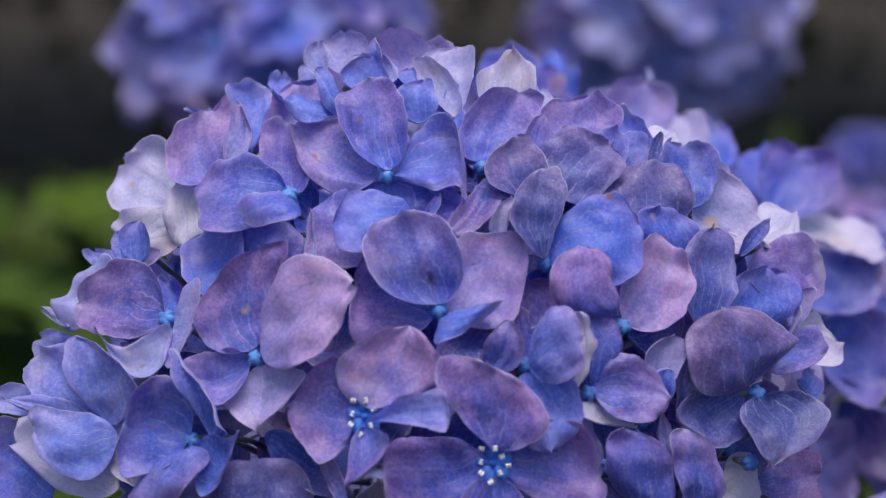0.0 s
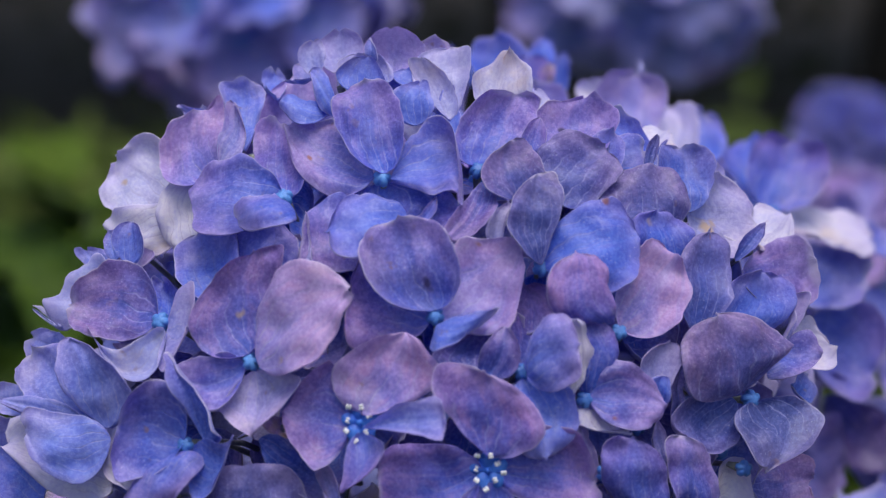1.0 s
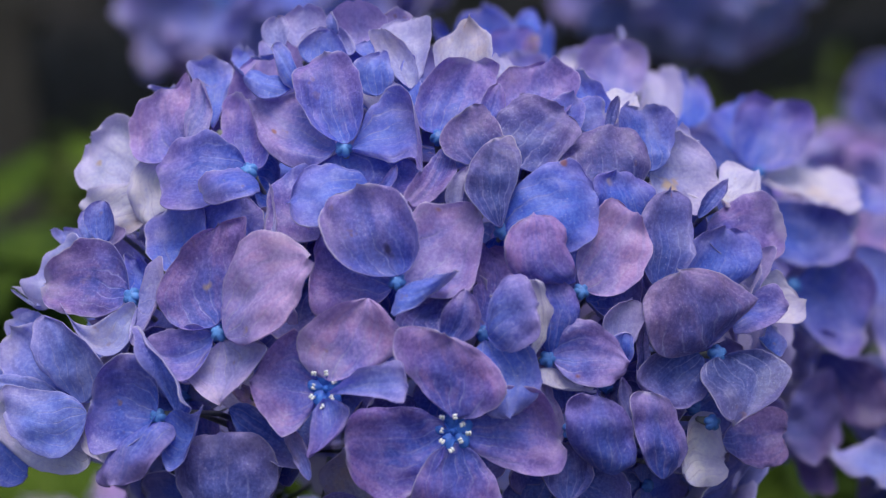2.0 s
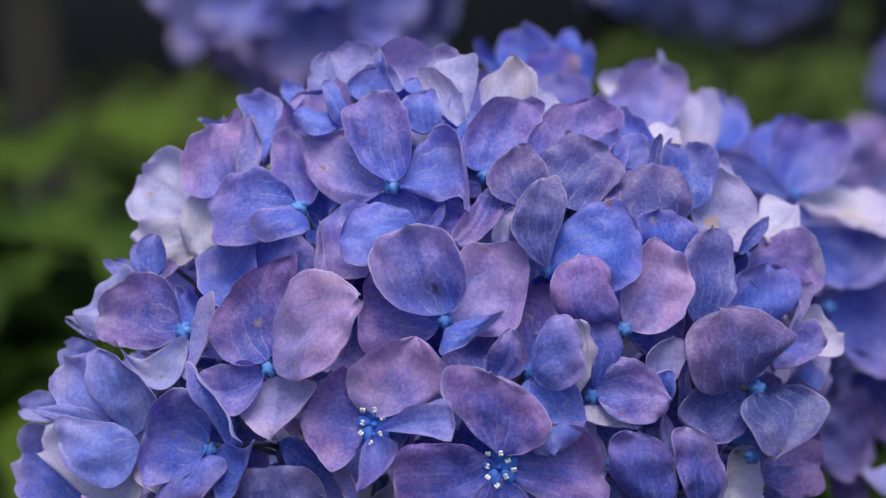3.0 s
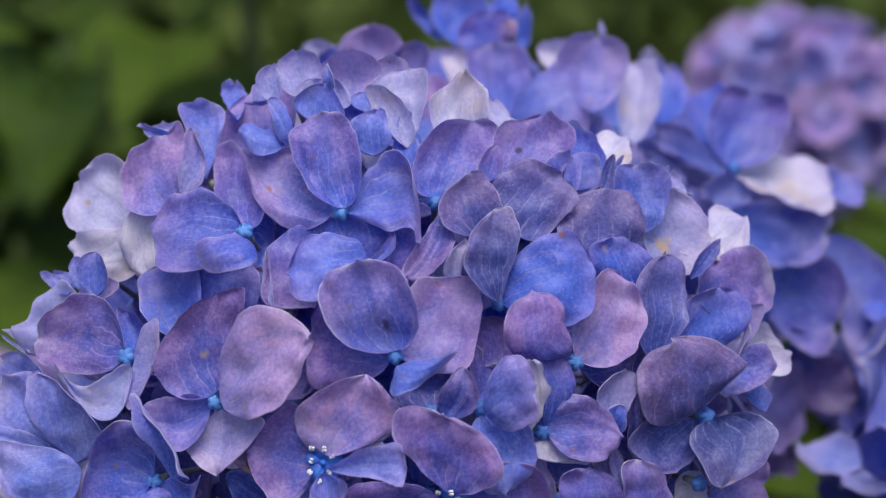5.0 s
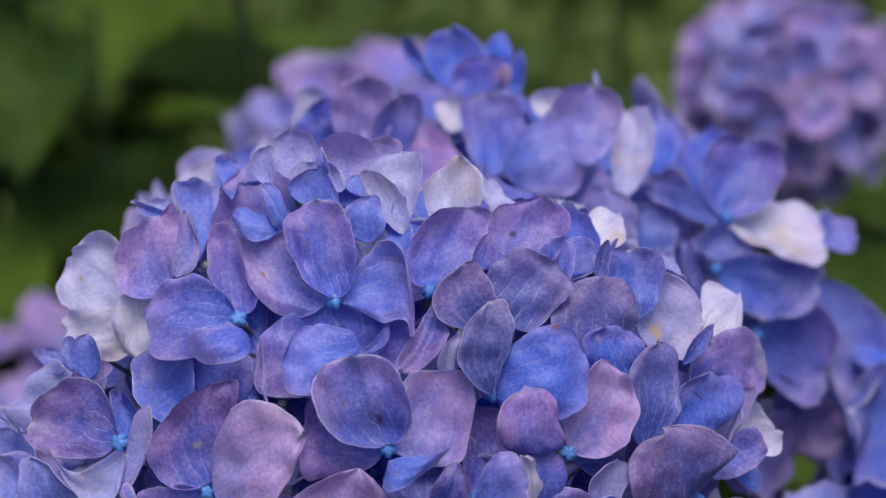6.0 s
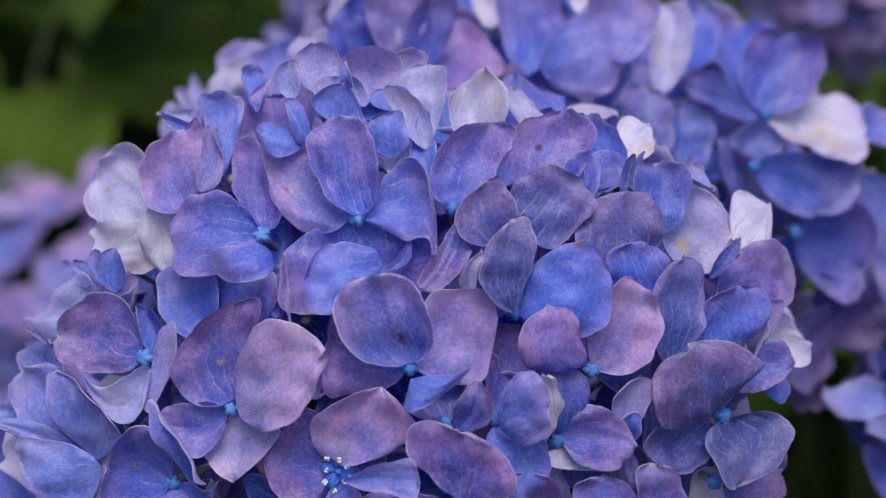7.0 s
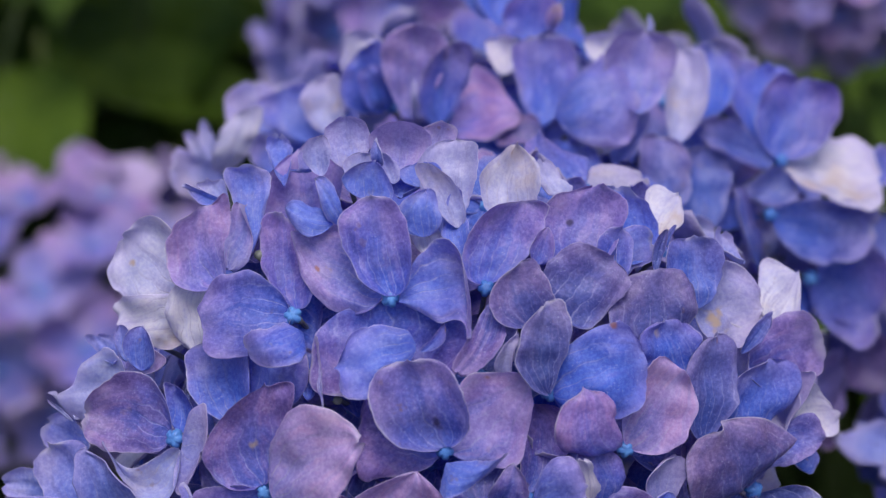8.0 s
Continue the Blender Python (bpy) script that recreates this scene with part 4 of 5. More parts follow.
petal(f, (82.0, -21.0, -4.0), (104.0, -6.3, -1.0), (92.3, -4.8, 4.8), (99.3, -13.2, -12.9), 2, 0.8, 0, 0.3, (2.6, 3, 1.6, 1.6))
petal(f, (81.1, -13.4, 5.6), (73.5, -9.3, 10.8), (81.5, -11.9, -0.1), (71.7, -11.9, 8.4), 1, 0.2, 0.8, 0.05, (3.1, 3.1, 1.75, 1.75))
f = floret(head, (80.6, -28.9, -18.4), False, False)
petal(f, (69.5, -39.3, -12.4), (73.0, -25.6, 12.7), (64.0, -38.7, 2.7), (78.8, -29.2, 2.0), 2, 0.45, 0, 0.65, (2.6, 2.6, 1.75, 1.75), spot=(0.56, 0.93, 0.04, 1))
petal(f, (80.5, -32.7, -17.6), (88.0, -18.3, -0.7), (74.3, -32.0, -7.2), (97.4, -20.2, -9.4), 2, 0.3, 0.02, 0.2, (2.6, 2.6, 1.75, 1.75))
petal(f, (91.9, -26.6, -22.9), (98.2, -13.8, -7.9), (94.6, -20.6, -15.2), (99.3, -16.1, -13.8), 1, 0.6, 0.4, 0.1, (3.1, 3.1, 1.75, 1.75))
f = floret(head, (83.7, -36.7, -30.8), True, False)
petal(f, (81.1, -39.9, -27.9), (73.5, -40.5, -6.0), (65.5, -51.0, -21.9), (94.7, -32.0, -17.3), -3, 0.9, 0, 0.75, (2.4, 1.8, 2.6, 1.1))
# full greyness here paints the shade this petal lies in
petal(f, (83.9, -40.2, -30.4), (88.9, -51.0, -45.1), (102.7, -34.6, -33.3), (79.6, -46.7, -35.6), 2, 0.35, 0, 1.0, (2.4, 2.2, 2.6, 1.6))
petal(f, (79.7, -39.6, -29.9), (65.6, -53.0, -36.1), (78.6, -46.1, -41.2), (65.1, -47.4, -27.8), 2, 0.4, 0, 0.7, (2.4, 2.4, 2, 2))
petal(f, (96.4, -24.7, -30.6), (102.0, -17.2, -29.7), (98.7, -18.8, -29.9), (103.2, -19.7, -36.4), 1, 0.05, 0, 0.4, (3.1, 3.1, 1.75, 1.75))
petal(f, (88.8, -30.8, -24.7), (103.8, -25.7, -22.2), (97.7, -22.0, -16.0), (93.4, -31.7, -26.4), 2, 0.6, 0.05, 0.35, (1.9, 1.9, 1.75, 1.75))
petal(f, (97.1, -19.7, -22.5), (110.1, -9.8, -23.8), (102.1, -7.3, -16.3), (105.9, -13.4, -30.2), 2, 0.25, 0.85, 0, (2, 2, 1.75, 1.75))
f = floret(head, (81.8, -44.0, -47.7), True, False)
petal(f, (85.0, -39.0, -55.1), (103.1, -22.8, -58.3), (96.7, -21.3, -51.2), (98.5, -28.1, -66.9), 2, 0.9, 0, 0.5, (3.1, 3.1, 1.75, 1.75))
f = floret(head, (68.4, -51.1, -58.6), False, False)
petal(f, (53.7, -63.5, -54.7), (51.3, -63.2, -32.8), (43.0, -68.9, -40.0), (61.6, -61.9, -48.4), -2, 0.5, 0, 0.2, (3.1, 3.1, 1.75, 1.75))
petal(f, (68.2, -56.1, -59.1), (65.7, -54.0, -35.3), (60.0, -59.6, -44.5), (74.6, -52.6, -50.3), -1, 0.7, 0, 0.3, (3.1, 3.1, 1.75, 1.75))
petal(f, (73.8, -49.9, -59.0), (86.0, -41.3, -59.4), (79.4, -40.3, -46.1), (79.4, -45.6, -65.6), 2, 0.2, 0.9, 0, (3, 3, 1.75, 1.75))
petal(f, (60.1, -55.3, -42.6), (58.0, -53.1, -31.3), (57.1, -54.9, -36.4), (60.7, -53.1, -37.0), 1, 0.6, 0.3, 0.2, (1.6, 1.6, 1.75, 1.75))
f = floret(head, (44.0, -63.6, -42.0), True, False)
petal(f, (42.5, -66.5, -60.7), (41.8, -61.4, -46.0), (35.9, -64.9, -52.6), (50.2, -58.9, -53.3), -1, 0.5, 0, 0.6, (3.1, 3.1, 1.75, 1.75))

head = back_head
f = floret(head, (105.5, 121.5, -21.5), True, False)
petal(f, (105.1, 120.3, -19.9), (114.8, 139.9, -1.6), (97.8, 128.8, -5.6), (123.4, 127.7, -13.8), 4.8, 0.55, 0, 0.3, (3.1, 3.1, 1.75, 1.75))
petal(f, (103.6, 124.0, -20.0), (101.6, 153.0, -4.4), (90.6, 139.5, -6.6), (111.4, 147.1, -7.8), 3.2, 0.25, 0.02, 0.15, (3.1, 3.1, 1.75, 1.75))
petal(f, (106.4, 121.0, -22.0), (139.0, 129.6, -29.4), (128.2, 144.7, -24.7), (130.8, 106.6, -28.6), 4.8, 0.35, 0.95, 0, (3.1, 3.1, 1.75, 1.75))
petal(f, (106.6, 118.0, -22.5), (89.8, 103.4, -22.1), (109.3, 111.5, -30.1), (97.7, 111.8, -21.0), 4.8, 0.4, 0.2, 0.5, (2, 2, 2, 2))
petal(f, (103.3, 120.4, -20.6), (80.2, 116.9, -8.0), (94.7, 115.4, -19.0), (91.4, 124.1, -9.6), 3.2, 0.4, 0.02, 0.6, (3.1, 3.1, 1.75, 1.75))
petal(f, (135.3, 133.8, -34.3), (153.2, 142.2, -38.2), (144.6, 149.0, -31.7), (147.5, 136.3, -40.8), 2.4, 0.4, 0.12, 0.15, (2.4, 1.6, 1.75, 1.75))
f = floret(head, (101.1, 106.0, -32.0), True, False)
petal(f, (101.4, 104.0, -31.6), (136.2, 109.2, -38.5), (118.8, 109.0, -28.1), (117.3, 99.7, -46.3), 3.2, 0.25, 0, 0.4, (3.1, 3.1, 1.75, 1.75))
petal(f, (99.6, 106.4, -33.1), (90.2, 110.2, -25.5), (83.8, 101.4, -33.1), (95.7, 108.8, -31.4), 3.2, 0.15, 0, 0.4, (3.1, 3.1, 1.75, 1.75))
petal(f, (97.8, 93.2, -45.2), (90.9, 103.1, -19.4), (90.9, 93.8, -30.3), (95.9, 97.0, -30.3), 1.6, 0.4, 0.02, 0.6, (1.7, 1.7, 1.75, 1.75))
f = floret(head, (115.0, 103.5, -54.1), True, False)
petal(f, (115.6, 102.5, -54.1), (139.2, 101.1, -67.4), (136.0, 112.7, -48.4), (126.1, 97.0, -73.8), 4.8, 0.45, 0.02, 0.4, (3.1, 3.1, 1.75, 1.75))
petal(f, (117.1, 101.8, -67.9), (136.3, 103.5, -77.5), (122.8, 103.1, -68.7), (128.7, 101.8, -76.7), 1.6, 0.3, 0.3, 0.4, (3.1, 3.1, 1.75, 1.75))
petal(f, (124.3, 110.4, -79.4), (146.1, 113.6, -105.5), (144.7, 120.0, -89.4), (127.8, 113.4, -98.5), 3.2, 0.9, 0.0, 0.8, (3.1, 3.1, 1.75, 1.75))
petal(f, (113.8, 103.0, -56.6), (108.4, 97.7, -65.1), (117.3, 103.7, -67.0), (107.3, 100.5, -58.2), 1.6, 0.1, 0, 0.3, (3.1, 3.1, 1.75, 1.75))
f = floret(head, (63.1, 116.5, -8.8), False, False)
petal(f, (71.0, 111.7, -8.5), (75.3, 136.8, 11.7), (68.2, 126.4, 4.0), (81.6, 123.7, 1.8), 3.2, 0.35, 0.72, 0.03, (3.1, 3.1, 1.75, 1.75))
petal(f, (81.4, 125.4, -6.8), (84.2, 147.8, 6.8), (75.6, 143.6, 2.2), (92.3, 139.8, 0.1), 3.2, 0.2, 0.05, 0.1, (3.1, 3.1, 1.75, 1.75))
petal(f, (58.2, 108.0, 4.2), (61.5, 125.0, 24.7), (48.1, 119.9, 17.6), (70.7, 120.3, 14.5), 3.2, 0.65, 0.22, 0, (1.9, 2.2, 1.75, 1.75))
petal(f, (48.6, 124.5, 12.1), (46.9, 131.0, 19.9), (41.9, 129.6, 16.5), (53.0, 130.7, 17.9), 1.6, 0.2, 0.9, 0, (3.1, 3.1, 1.75, 1.75))
petal(f, (63.0, 127.3, 21.8), (62.4, 129.3, 28.2), (61.6, 128.1, 24.7), (63.8, 128.3, 24.6), 0, 0.3, 0.5, 0.1, (1.6, 1.6, 1.75, 1.75))
f = floret(head, (36.2, 113.3, -6.9), False, False)
petal(f, (33.4, 113.5, 0.2), (58.6, 116.8, 4.9), (48.1, 126.4, 14.9), (51.2, 100.3, -3.7), -4.8, 0.5, 0.1, 0.1, (2.6, 2.6, 1.75, 1.75))
petal(f, (29.0, 111.8, -2.3), (28.4, 130.2, 19.4), (19.5, 125.3, 12.1), (39.9, 126.7, 12.4), 1.6, 0.45, 0.03, 0.1, (3.1, 3.1, 1.75, 1.75))
petal(f, (29.0, 108.9, -4.7), (14.8, 107.8, -3.7), (21.9, 105.0, -5.5), (23.7, 114.0, 0.3), 1.6, 0.95, 0, 0.7, (3.1, 3.1, 1.75, 1.75))
petal(f, (51.0, 102.9, -11.4), (62.4, 119.5, -1.3), (51.7, 111.6, -4.3), (59.1, 107.9, -8.3), 1.6, 0.4, 0.15, 0.2, (1.8, 1.8, 1.75, 1.75))
f = floret(head, (-1.1, 118.8, -2.9), True, False)
petal(f, (-1.1, 112.8, -5.0), (21.9, 112.4, 2.2), (8.1, 130.1, 8.1), (11.6, 104.5, -4.2), 1.6, 1, 0.1, 0, (1.3, 1.6, 1.3, 1.4))
petal(f, (-13.0, 109.2, 1.3), (-10.1, 117.6, 30.4), (-21.6, 114.3, 21.0), (-0.1, 116.4, 21.4), 3.2, 0.8, 0.25, 0.05, (2.2, 1.8, 1.3, 1.5))
petal(f, (-3.7, 107.0, -0.1), (-0.1, 116.9, 23.9), (-10.1, 106.8, 12.1), (7.4, 111.8, 16.3), 4.8, 0.5, 0.02, 0.25, (2, 2.2, 1.5, 1.5))
petal(f, (16.8, 130.7, 5.3), (15.0, 140.5, 13.0), (11.0, 138.7, 10.3), (21.7, 138.0, 10.3), 1.6, 0.3, 0.9, 0, (3.1, 3.1, 1.75, 1.75))
petal(f, (-10.7, 108.3, 1.0), (-10.9, 107.3, 16.8), (-11.9, 104.5, 10.5), (-9.9, 104.5, 10.5), 0, 0.3, 0.6, 0.1, (1.6, 1.6, 1.75, 1.75))
f = floret(head, (-18.6, 126.5, -4.2), True, False)
petal(f, (-28.0, 120.6, -3.4), (-24.0, 132.8, 18.8), (-34.0, 130.7, 12.9), (-18.8, 123.1, 9.6), 3.2, 0.2, 0.85, 0, (3.1, 3.1, 1.75, 1.75))
petal(f, (-18.9, 117.0, 0.8), (-27.5, 123.2, 18.4), (-33.2, 114.2, 4.5), (-18.4, 120.6, 15.0), 3.2, 0.2, 0, 0.25, (3.1, 3.1, 1.75, 1.75))
petal(f, (-21.5, 115.2, 0.2), (-25.7, 117.5, 15.2), (-27.5, 112.1, 8.2), (-18.6, 114.6, 10.8), 1.6, 0.25, 0, 0.3, (3.1, 3.1, 1.75, 1.75))
f = floret(head, (-35.7, 128.5, -14.8), False, False)
petal(f, (-35.5, 124.1, -11.6), (-42.9, 136.3, 0.6), (-46.7, 128.5, -7.5), (-35.2, 134.6, -0.6), 1.6, 0.3, 0.6, 0, (3.1, 3.1, 1.75, 1.75))
petal(f, (-42.9, 125.9, -16.9), (-54.3, 142.2, -6.5), (-60.2, 136.4, -14.6), (-37.4, 138.4, -6.9), 1.6, 0.3, 0.1, 0.2, (3.1, 3.1, 1.75, 1.75))
petal(f, (-60.4, 139.5, -24.9), (-66.8, 160.2, -13.8), (-75.3, 154.3, -20.7), (-57.1, 156.5, -17.3), 1.6, 0.4, 0.2, 0.05, (3.1, 3.1, 1.75, 1.75))
petal(f, (-71.8, 123.8, -26.1), (-64.1, 120.3, -1.3), (-75.1, 117.6, -14.0), (-60.2, 112.0, -4.5), 1.6, 0.2, 0.9, 0, (3.1, 3.1, 1.75, 1.75))
petal(f, (-78.0, 130.7, -28.2), (-86.7, 135.4, -18.6), (-83.6, 130.6, -24.4), (-79.6, 133.9, -21.1), 1.6, 0.3, 0.6, 0.05, (1.6, 1.6, 1.75, 1.75))
petal(f, (-76.1, 127.7, -26.0), (-80.0, 133.9, -13.1), (-81.5, 129.7, -18.6), (-76.0, 131.1, -17.3), 1.6, 0.3, 0.5, 0.05, (1.6, 1.6, 1.75, 1.75))
petal(f, (-71.9, 121.9, -31.3), (-90.5, 125.3, -26.5), (-83.5, 122.1, -35.7), (-83.7, 132.1, -23.9), 1.6, 0.4, 0.35, 0.05, (3.1, 3.1, 1.75, 1.75))
petal(f, (-49.9, 120.5, -28.4), (-58.4, 139.0, -20.6), (-65.7, 133.8, -27.9), (-44.7, 131.6, -19.8), 3.2, 0.3, 0.05, 0.25, (3.1, 3.1, 1.75, 1.75))
f = floret(head, (21.9, 151.5, 9.5), False, False)
petal(f, (19.1, 149.2, 11.1), (17.5, 162.7, 29.6), (7.5, 158.1, 20.6), (29.0, 155.5, 18.5), 3.2, 0.15, 0.02, 0.1, (1.7, 1.7, 1.75, 1.75))
petal(f, (29.5, 151.9, 12.2), (33.8, 161.8, 28.1), (26.0, 156.0, 20.9), (36.6, 155.7, 19.5), 1.6, 0.15, 0.02, 0.05, (1.7, 1.7, 1.75, 1.75))
petal(f, (11.6, 156.6, 11.2), (1.7, 168.1, 23.0), (2.2, 163.7, 16.6), (7.5, 162.6, 18.0), 1.6, 0.15, 0, 0.3, (1.6, 1.6, 1.75, 1.75))
petal(f, (37.8, 147.0, 10.9), (39.2, 155.5, 24.2), (34.9, 150.0, 17.1), (41.1, 149.0, 16.2), 1.6, 0.1, 0, 0.4, (1.6, 1.6, 1.75, 1.75))
petal(f, (32.6, 147.0, 12.2), (33.7, 147.0, 21.8), (30.6, 144.3, 18.0), (35.9, 145.0, 18.5), 1.6, 1, 0.3, 0, (2, 2, 1.75, 1.75), spot=(0.51, 0.68, 0.52, 2))
petal(f, (24.6, 143.5, 10.7), (27.1, 150.5, 23.7), (16.3, 146.9, 16.3), (33.1, 147.3, 17.3), 1.6, 0.55, 0, 0.2, (3.1, 3.1, 1.75, 1.75))
f = floret(head, (37.7, 94.8, -23.0), False, False)
petal(f, (35.9, 91.3, -20.8), (36.0, 106.9, -5.2), (23.6, 99.6, -11.5), (47.5, 98.9, -13.1), 1.6, 0.1, 0, 0.2, (3.1, 3.1, 1.75, 1.75))
petal(f, (49.9, 91.2, -20.7), (55.1, 97.7, -9.5), (44.1, 93.5, -11.8), (62.5, 93.4, -15.9), 1.6, 0.1, 0.02, 0.1, (3.1, 3.1, 1.75, 1.75))
petal(f, (67.7, 94.5, -22.8), (66.5, 110.4, -4.8), (59.3, 99.5, -11.4), (76.1, 100.6, -16.3), 1.6, 0.5, 0.1, 0.4, (3.1, 3.1, 1.75, 1.75))
petal(f, (77.2, 93.2, -32.5), (81.5, 116.9, -12.8), (70.4, 103.2, -19.9), (88.5, 107.5, -24.6), 3.2, 0.15, 0, 0.55, (3.1, 3.1, 1.75, 1.75))
petal(f, (76.6, 93.6, -28.1), (82.7, 91.5, -28.9), (78.2, 93.3, -24.8), (80.0, 89.0, -31.5), 1.6, 0.3, 0.5, 0.1, (3.1, 3.1, 1.75, 1.75))
f = floret(head, (111.2, 106.8, -104.7), False, False)
petal(f, (111.7, 103.5, -103.2), (130.3, 110.6, -97.1), (121.9, 102.9, -83.7), (123.6, 101.5, -114.1), 3.2, 0.75, 0.18, 0.35, (3.1, 3.1, 1.75, 1.75))
petal(f, (110.4, 107.0, -108.0), (123.1, 110.3, -128.5), (128.7, 113.4, -119.5), (114.9, 110.2, -115.8), 3.2, 0.85, 0.05, 0.4, (3.1, 3.1, 1.75, 1.75))
f = floret(head, (150.1, 165.3, -66.6), False, False)
petal(f, (139.9, 135.9, -50.8), (158.6, 113.1, -95.8), (165.4, 128.1, -70.5), (143.5, 125.7, -79.3), 3.2, 0.45, 0.2, 0.05, (2.4, 2.4, 1.75, 1.75))


# ---- florets all round and underneath, built from a few shared sepals ----
random.seed(11)
stock = []
for k in range(8):
    w = 11 + 2.5 * random.random()
    l = 22 + 4 * random.random()
    stock.append(petal_mesh((0, l, 3), (-w, l * 0.52, 1.5), (w, l * 0.52, 1.5), 1.5 + 2 * random.random(), (2.1 + random.random() * 0.8, 2.1 + random.random() * 0.8, 1.7, 1.7), 40 + k, 9, 8))
loose_stalk = stalk_mesh((0, 0, 1), 0.034)


def loose_floret(head, at, way, tones, scale=1.0, bleached=0.08):
    """A four-petalled floret at a place, facing a way."""
    ob = under("floret", loose_stalk, head)
    ob.matrix_parent_inverse = Matrix.Translation(head.location).inverted()
    way = (Vector(way) + Vector((random.uniform(-0.3, 0.3), random.uniform(-0.3, 0.3), random.uniform(-0.2, 0.35)))).normalized()
    ob.matrix_basis = Matrix.Translation(at) @ turn_to(way, random.uniform(0, 6.28)) @ Matrix.Scale(scale, 4)
    pk, pa, gr = tones
    tone = random.gauss(pk, 0.2)
    for k in range(4):
        p = under("petal", random.choice(stock), ob)
        lean = random.uniform(-0.1, 0.55)
        p.matrix_basis = Matrix.Rotation(k * math.pi / 2 + random.uniform(-0.2, 0.2), 4, "Z") @ Matrix.Rotation(lean, 4, "X") @ Matrix.Translation((0, 0.001, 0.0015 + 0.0012 * (k % 2))) @ Matrix.Scale(random.uniform(0.85, 1.12), 4)
        white = random.random() < bleached
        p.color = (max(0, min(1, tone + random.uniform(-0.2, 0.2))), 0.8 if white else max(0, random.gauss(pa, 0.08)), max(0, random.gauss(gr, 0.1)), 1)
    b = under("bud", random.choice(buds), ob)
    b.matrix_basis = Matrix.Translation((0, 0, 0.003))


def clothe(head, count, tones, keep, shrink=1.0, scale=1.0, bleached=0.08):
    """Florets spread evenly over the head where keep(way) says so."""
    r = Vector(head["radii"])
    for k in range(count):
        z = 1 - 2 * (k + 0.5) / count
        a = k * 2.39996 + 0.3
        s = math.sqrt(1 - z * z)
        way = Vector((s * math.cos(a), s * math.sin(a), z))
        if not keep(way):
            continue
        at = head.location + Vector((way.x * r.x, way.y * r.y, way.z * r.z)) * shrink * random.uniform(0.94, 1.04)
        nrm = Vector((way.x / r.x, way.y / r.y, way.z / r.z)).normalized()
        loose_floret(head, at, nrm, tones, scale, bleached)


def stem(head, foot):
    """The woody stem that carries a head, down to the ground."""
    top = head.location + Vector((0, 0, -0.02))
    foot = Vector(foot)
    pts = [foot, foot.lerp(top, 0.4) + Vector((0.02, 0.03, 0)), foot.lerp(top, 0.8) + Vector((0.01, 0.015, 0)), top]
    v, f = tube([p - head.location for p in pts], [0.007, 0.0055, 0.0045, 0.004], 9)
    return under("stem", mesh_of("stem", v, f, (stem_green,)), head, "thin green woody stem")


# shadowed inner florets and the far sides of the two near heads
# inner florets get extra slate, painted shade that deepens the gaps
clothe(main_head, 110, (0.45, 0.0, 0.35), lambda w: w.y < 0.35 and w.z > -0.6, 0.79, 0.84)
clothe(main_head, 110, (0.4, 0.05, 0.1), lambda w: w.y > 0.3 and w.z < 0.3, 0.86)
clothe(main_head, 110, (0.4, 0.05, 0.1), lambda w: w.y <= 0.3 and w.z < -0.45, 0.93)
# the same painted shade inside the back head
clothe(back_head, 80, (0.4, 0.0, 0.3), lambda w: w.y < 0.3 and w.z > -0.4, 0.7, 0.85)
clothe(back_head, 100, (0.4, 0.08, 0.1), lambda w: (w.y > 0.45 and w.z < 0.5) or w.z < -0.3, 0.82)
stem(main_head, (0.02, 0.08, -1.0))
stem(back_head, (0.06, 0.2, -1.0))

FAR = [
    ("soft blue hydrangea mophead further back in the shrub", (-0.107, 0.716, -0.066), (0.072, 0.07, 0.055), (0.35, 0.2, 0.0)),
    ("deep blue hydrangea mophead further back in the shrub", (0.116, 1.11, -0.122), (0.080, 0.08, 0.070), (0.25, 0.3, 0.0)),
    ("faded mauve hydrangea mophead beyond the near pair", (0.178, 0.533, -0.158), (0.047, 0.05, 0.042), (0.85, 0.3, 0.0)),
    ("pale lilac hydrangea mophead low in the shrub", (-0.195, 0.545, -0.365), (0.088, 0.08, 0.068), (0.7, 0.24, 0.0)),
    ("deep violet-blue hydrangea mophead low beside the main head", (0.202, 0.112, -0.116), (0.05, 0.055, 0.048), (0.25, 0.0, 0.15)),
    ("mauve hydrangea mophead hidden behind the near pair", (-0.02, 0.50, -0.185), (0.056, 0.055, 0.046), (0.75, 0.25, 0.0)),
    ("small far blue hydrangea mophead among dark leaves", (0.27, 1.167, -0.245), (0.026, 0.028, 0.024), (0.2, 0.05, 0.0)),
]
for label, at, radii, tones in FAR:
    h = flower_head(label, at, radii, "hydrangea heads")
    near = at[1] < 0.2
    if near:
        low_head = h
    clothe(h, 26 if near else 48, tones, lambda w: w.z > -0.8, 0.9 if near else 0.92, 1.3 if near else 1.2 if radii[0] > 0.05 else 0.85, 0.0 if near else 0.015)
    stem(h, (at[0] + 0.03, at[1] + 0.04, -1.0))


# the foremost florets of the low head
f = floret(low_head, (157.3, 97.2, -110.1), False, False)
petal(f, (155.6, 93.4, -108.7), (125.3, 85.8, -104.7), (137.0, 79.2, -110.6), (139.4, 93.9, -105.4), 1.6, 0.15, 0.3, 0.05, (1.8, 1.8, 1.75, 1.75))
petal(f, (171.1, 91.7, -106.3), (138.6, 75.9, -112.1), (153.9, 72.2, -112.9), (151.8, 86.3, -109.2), 1.6, 0.12, 0.3, 0.05, (1.9, 1.9, 1.75, 1.75))
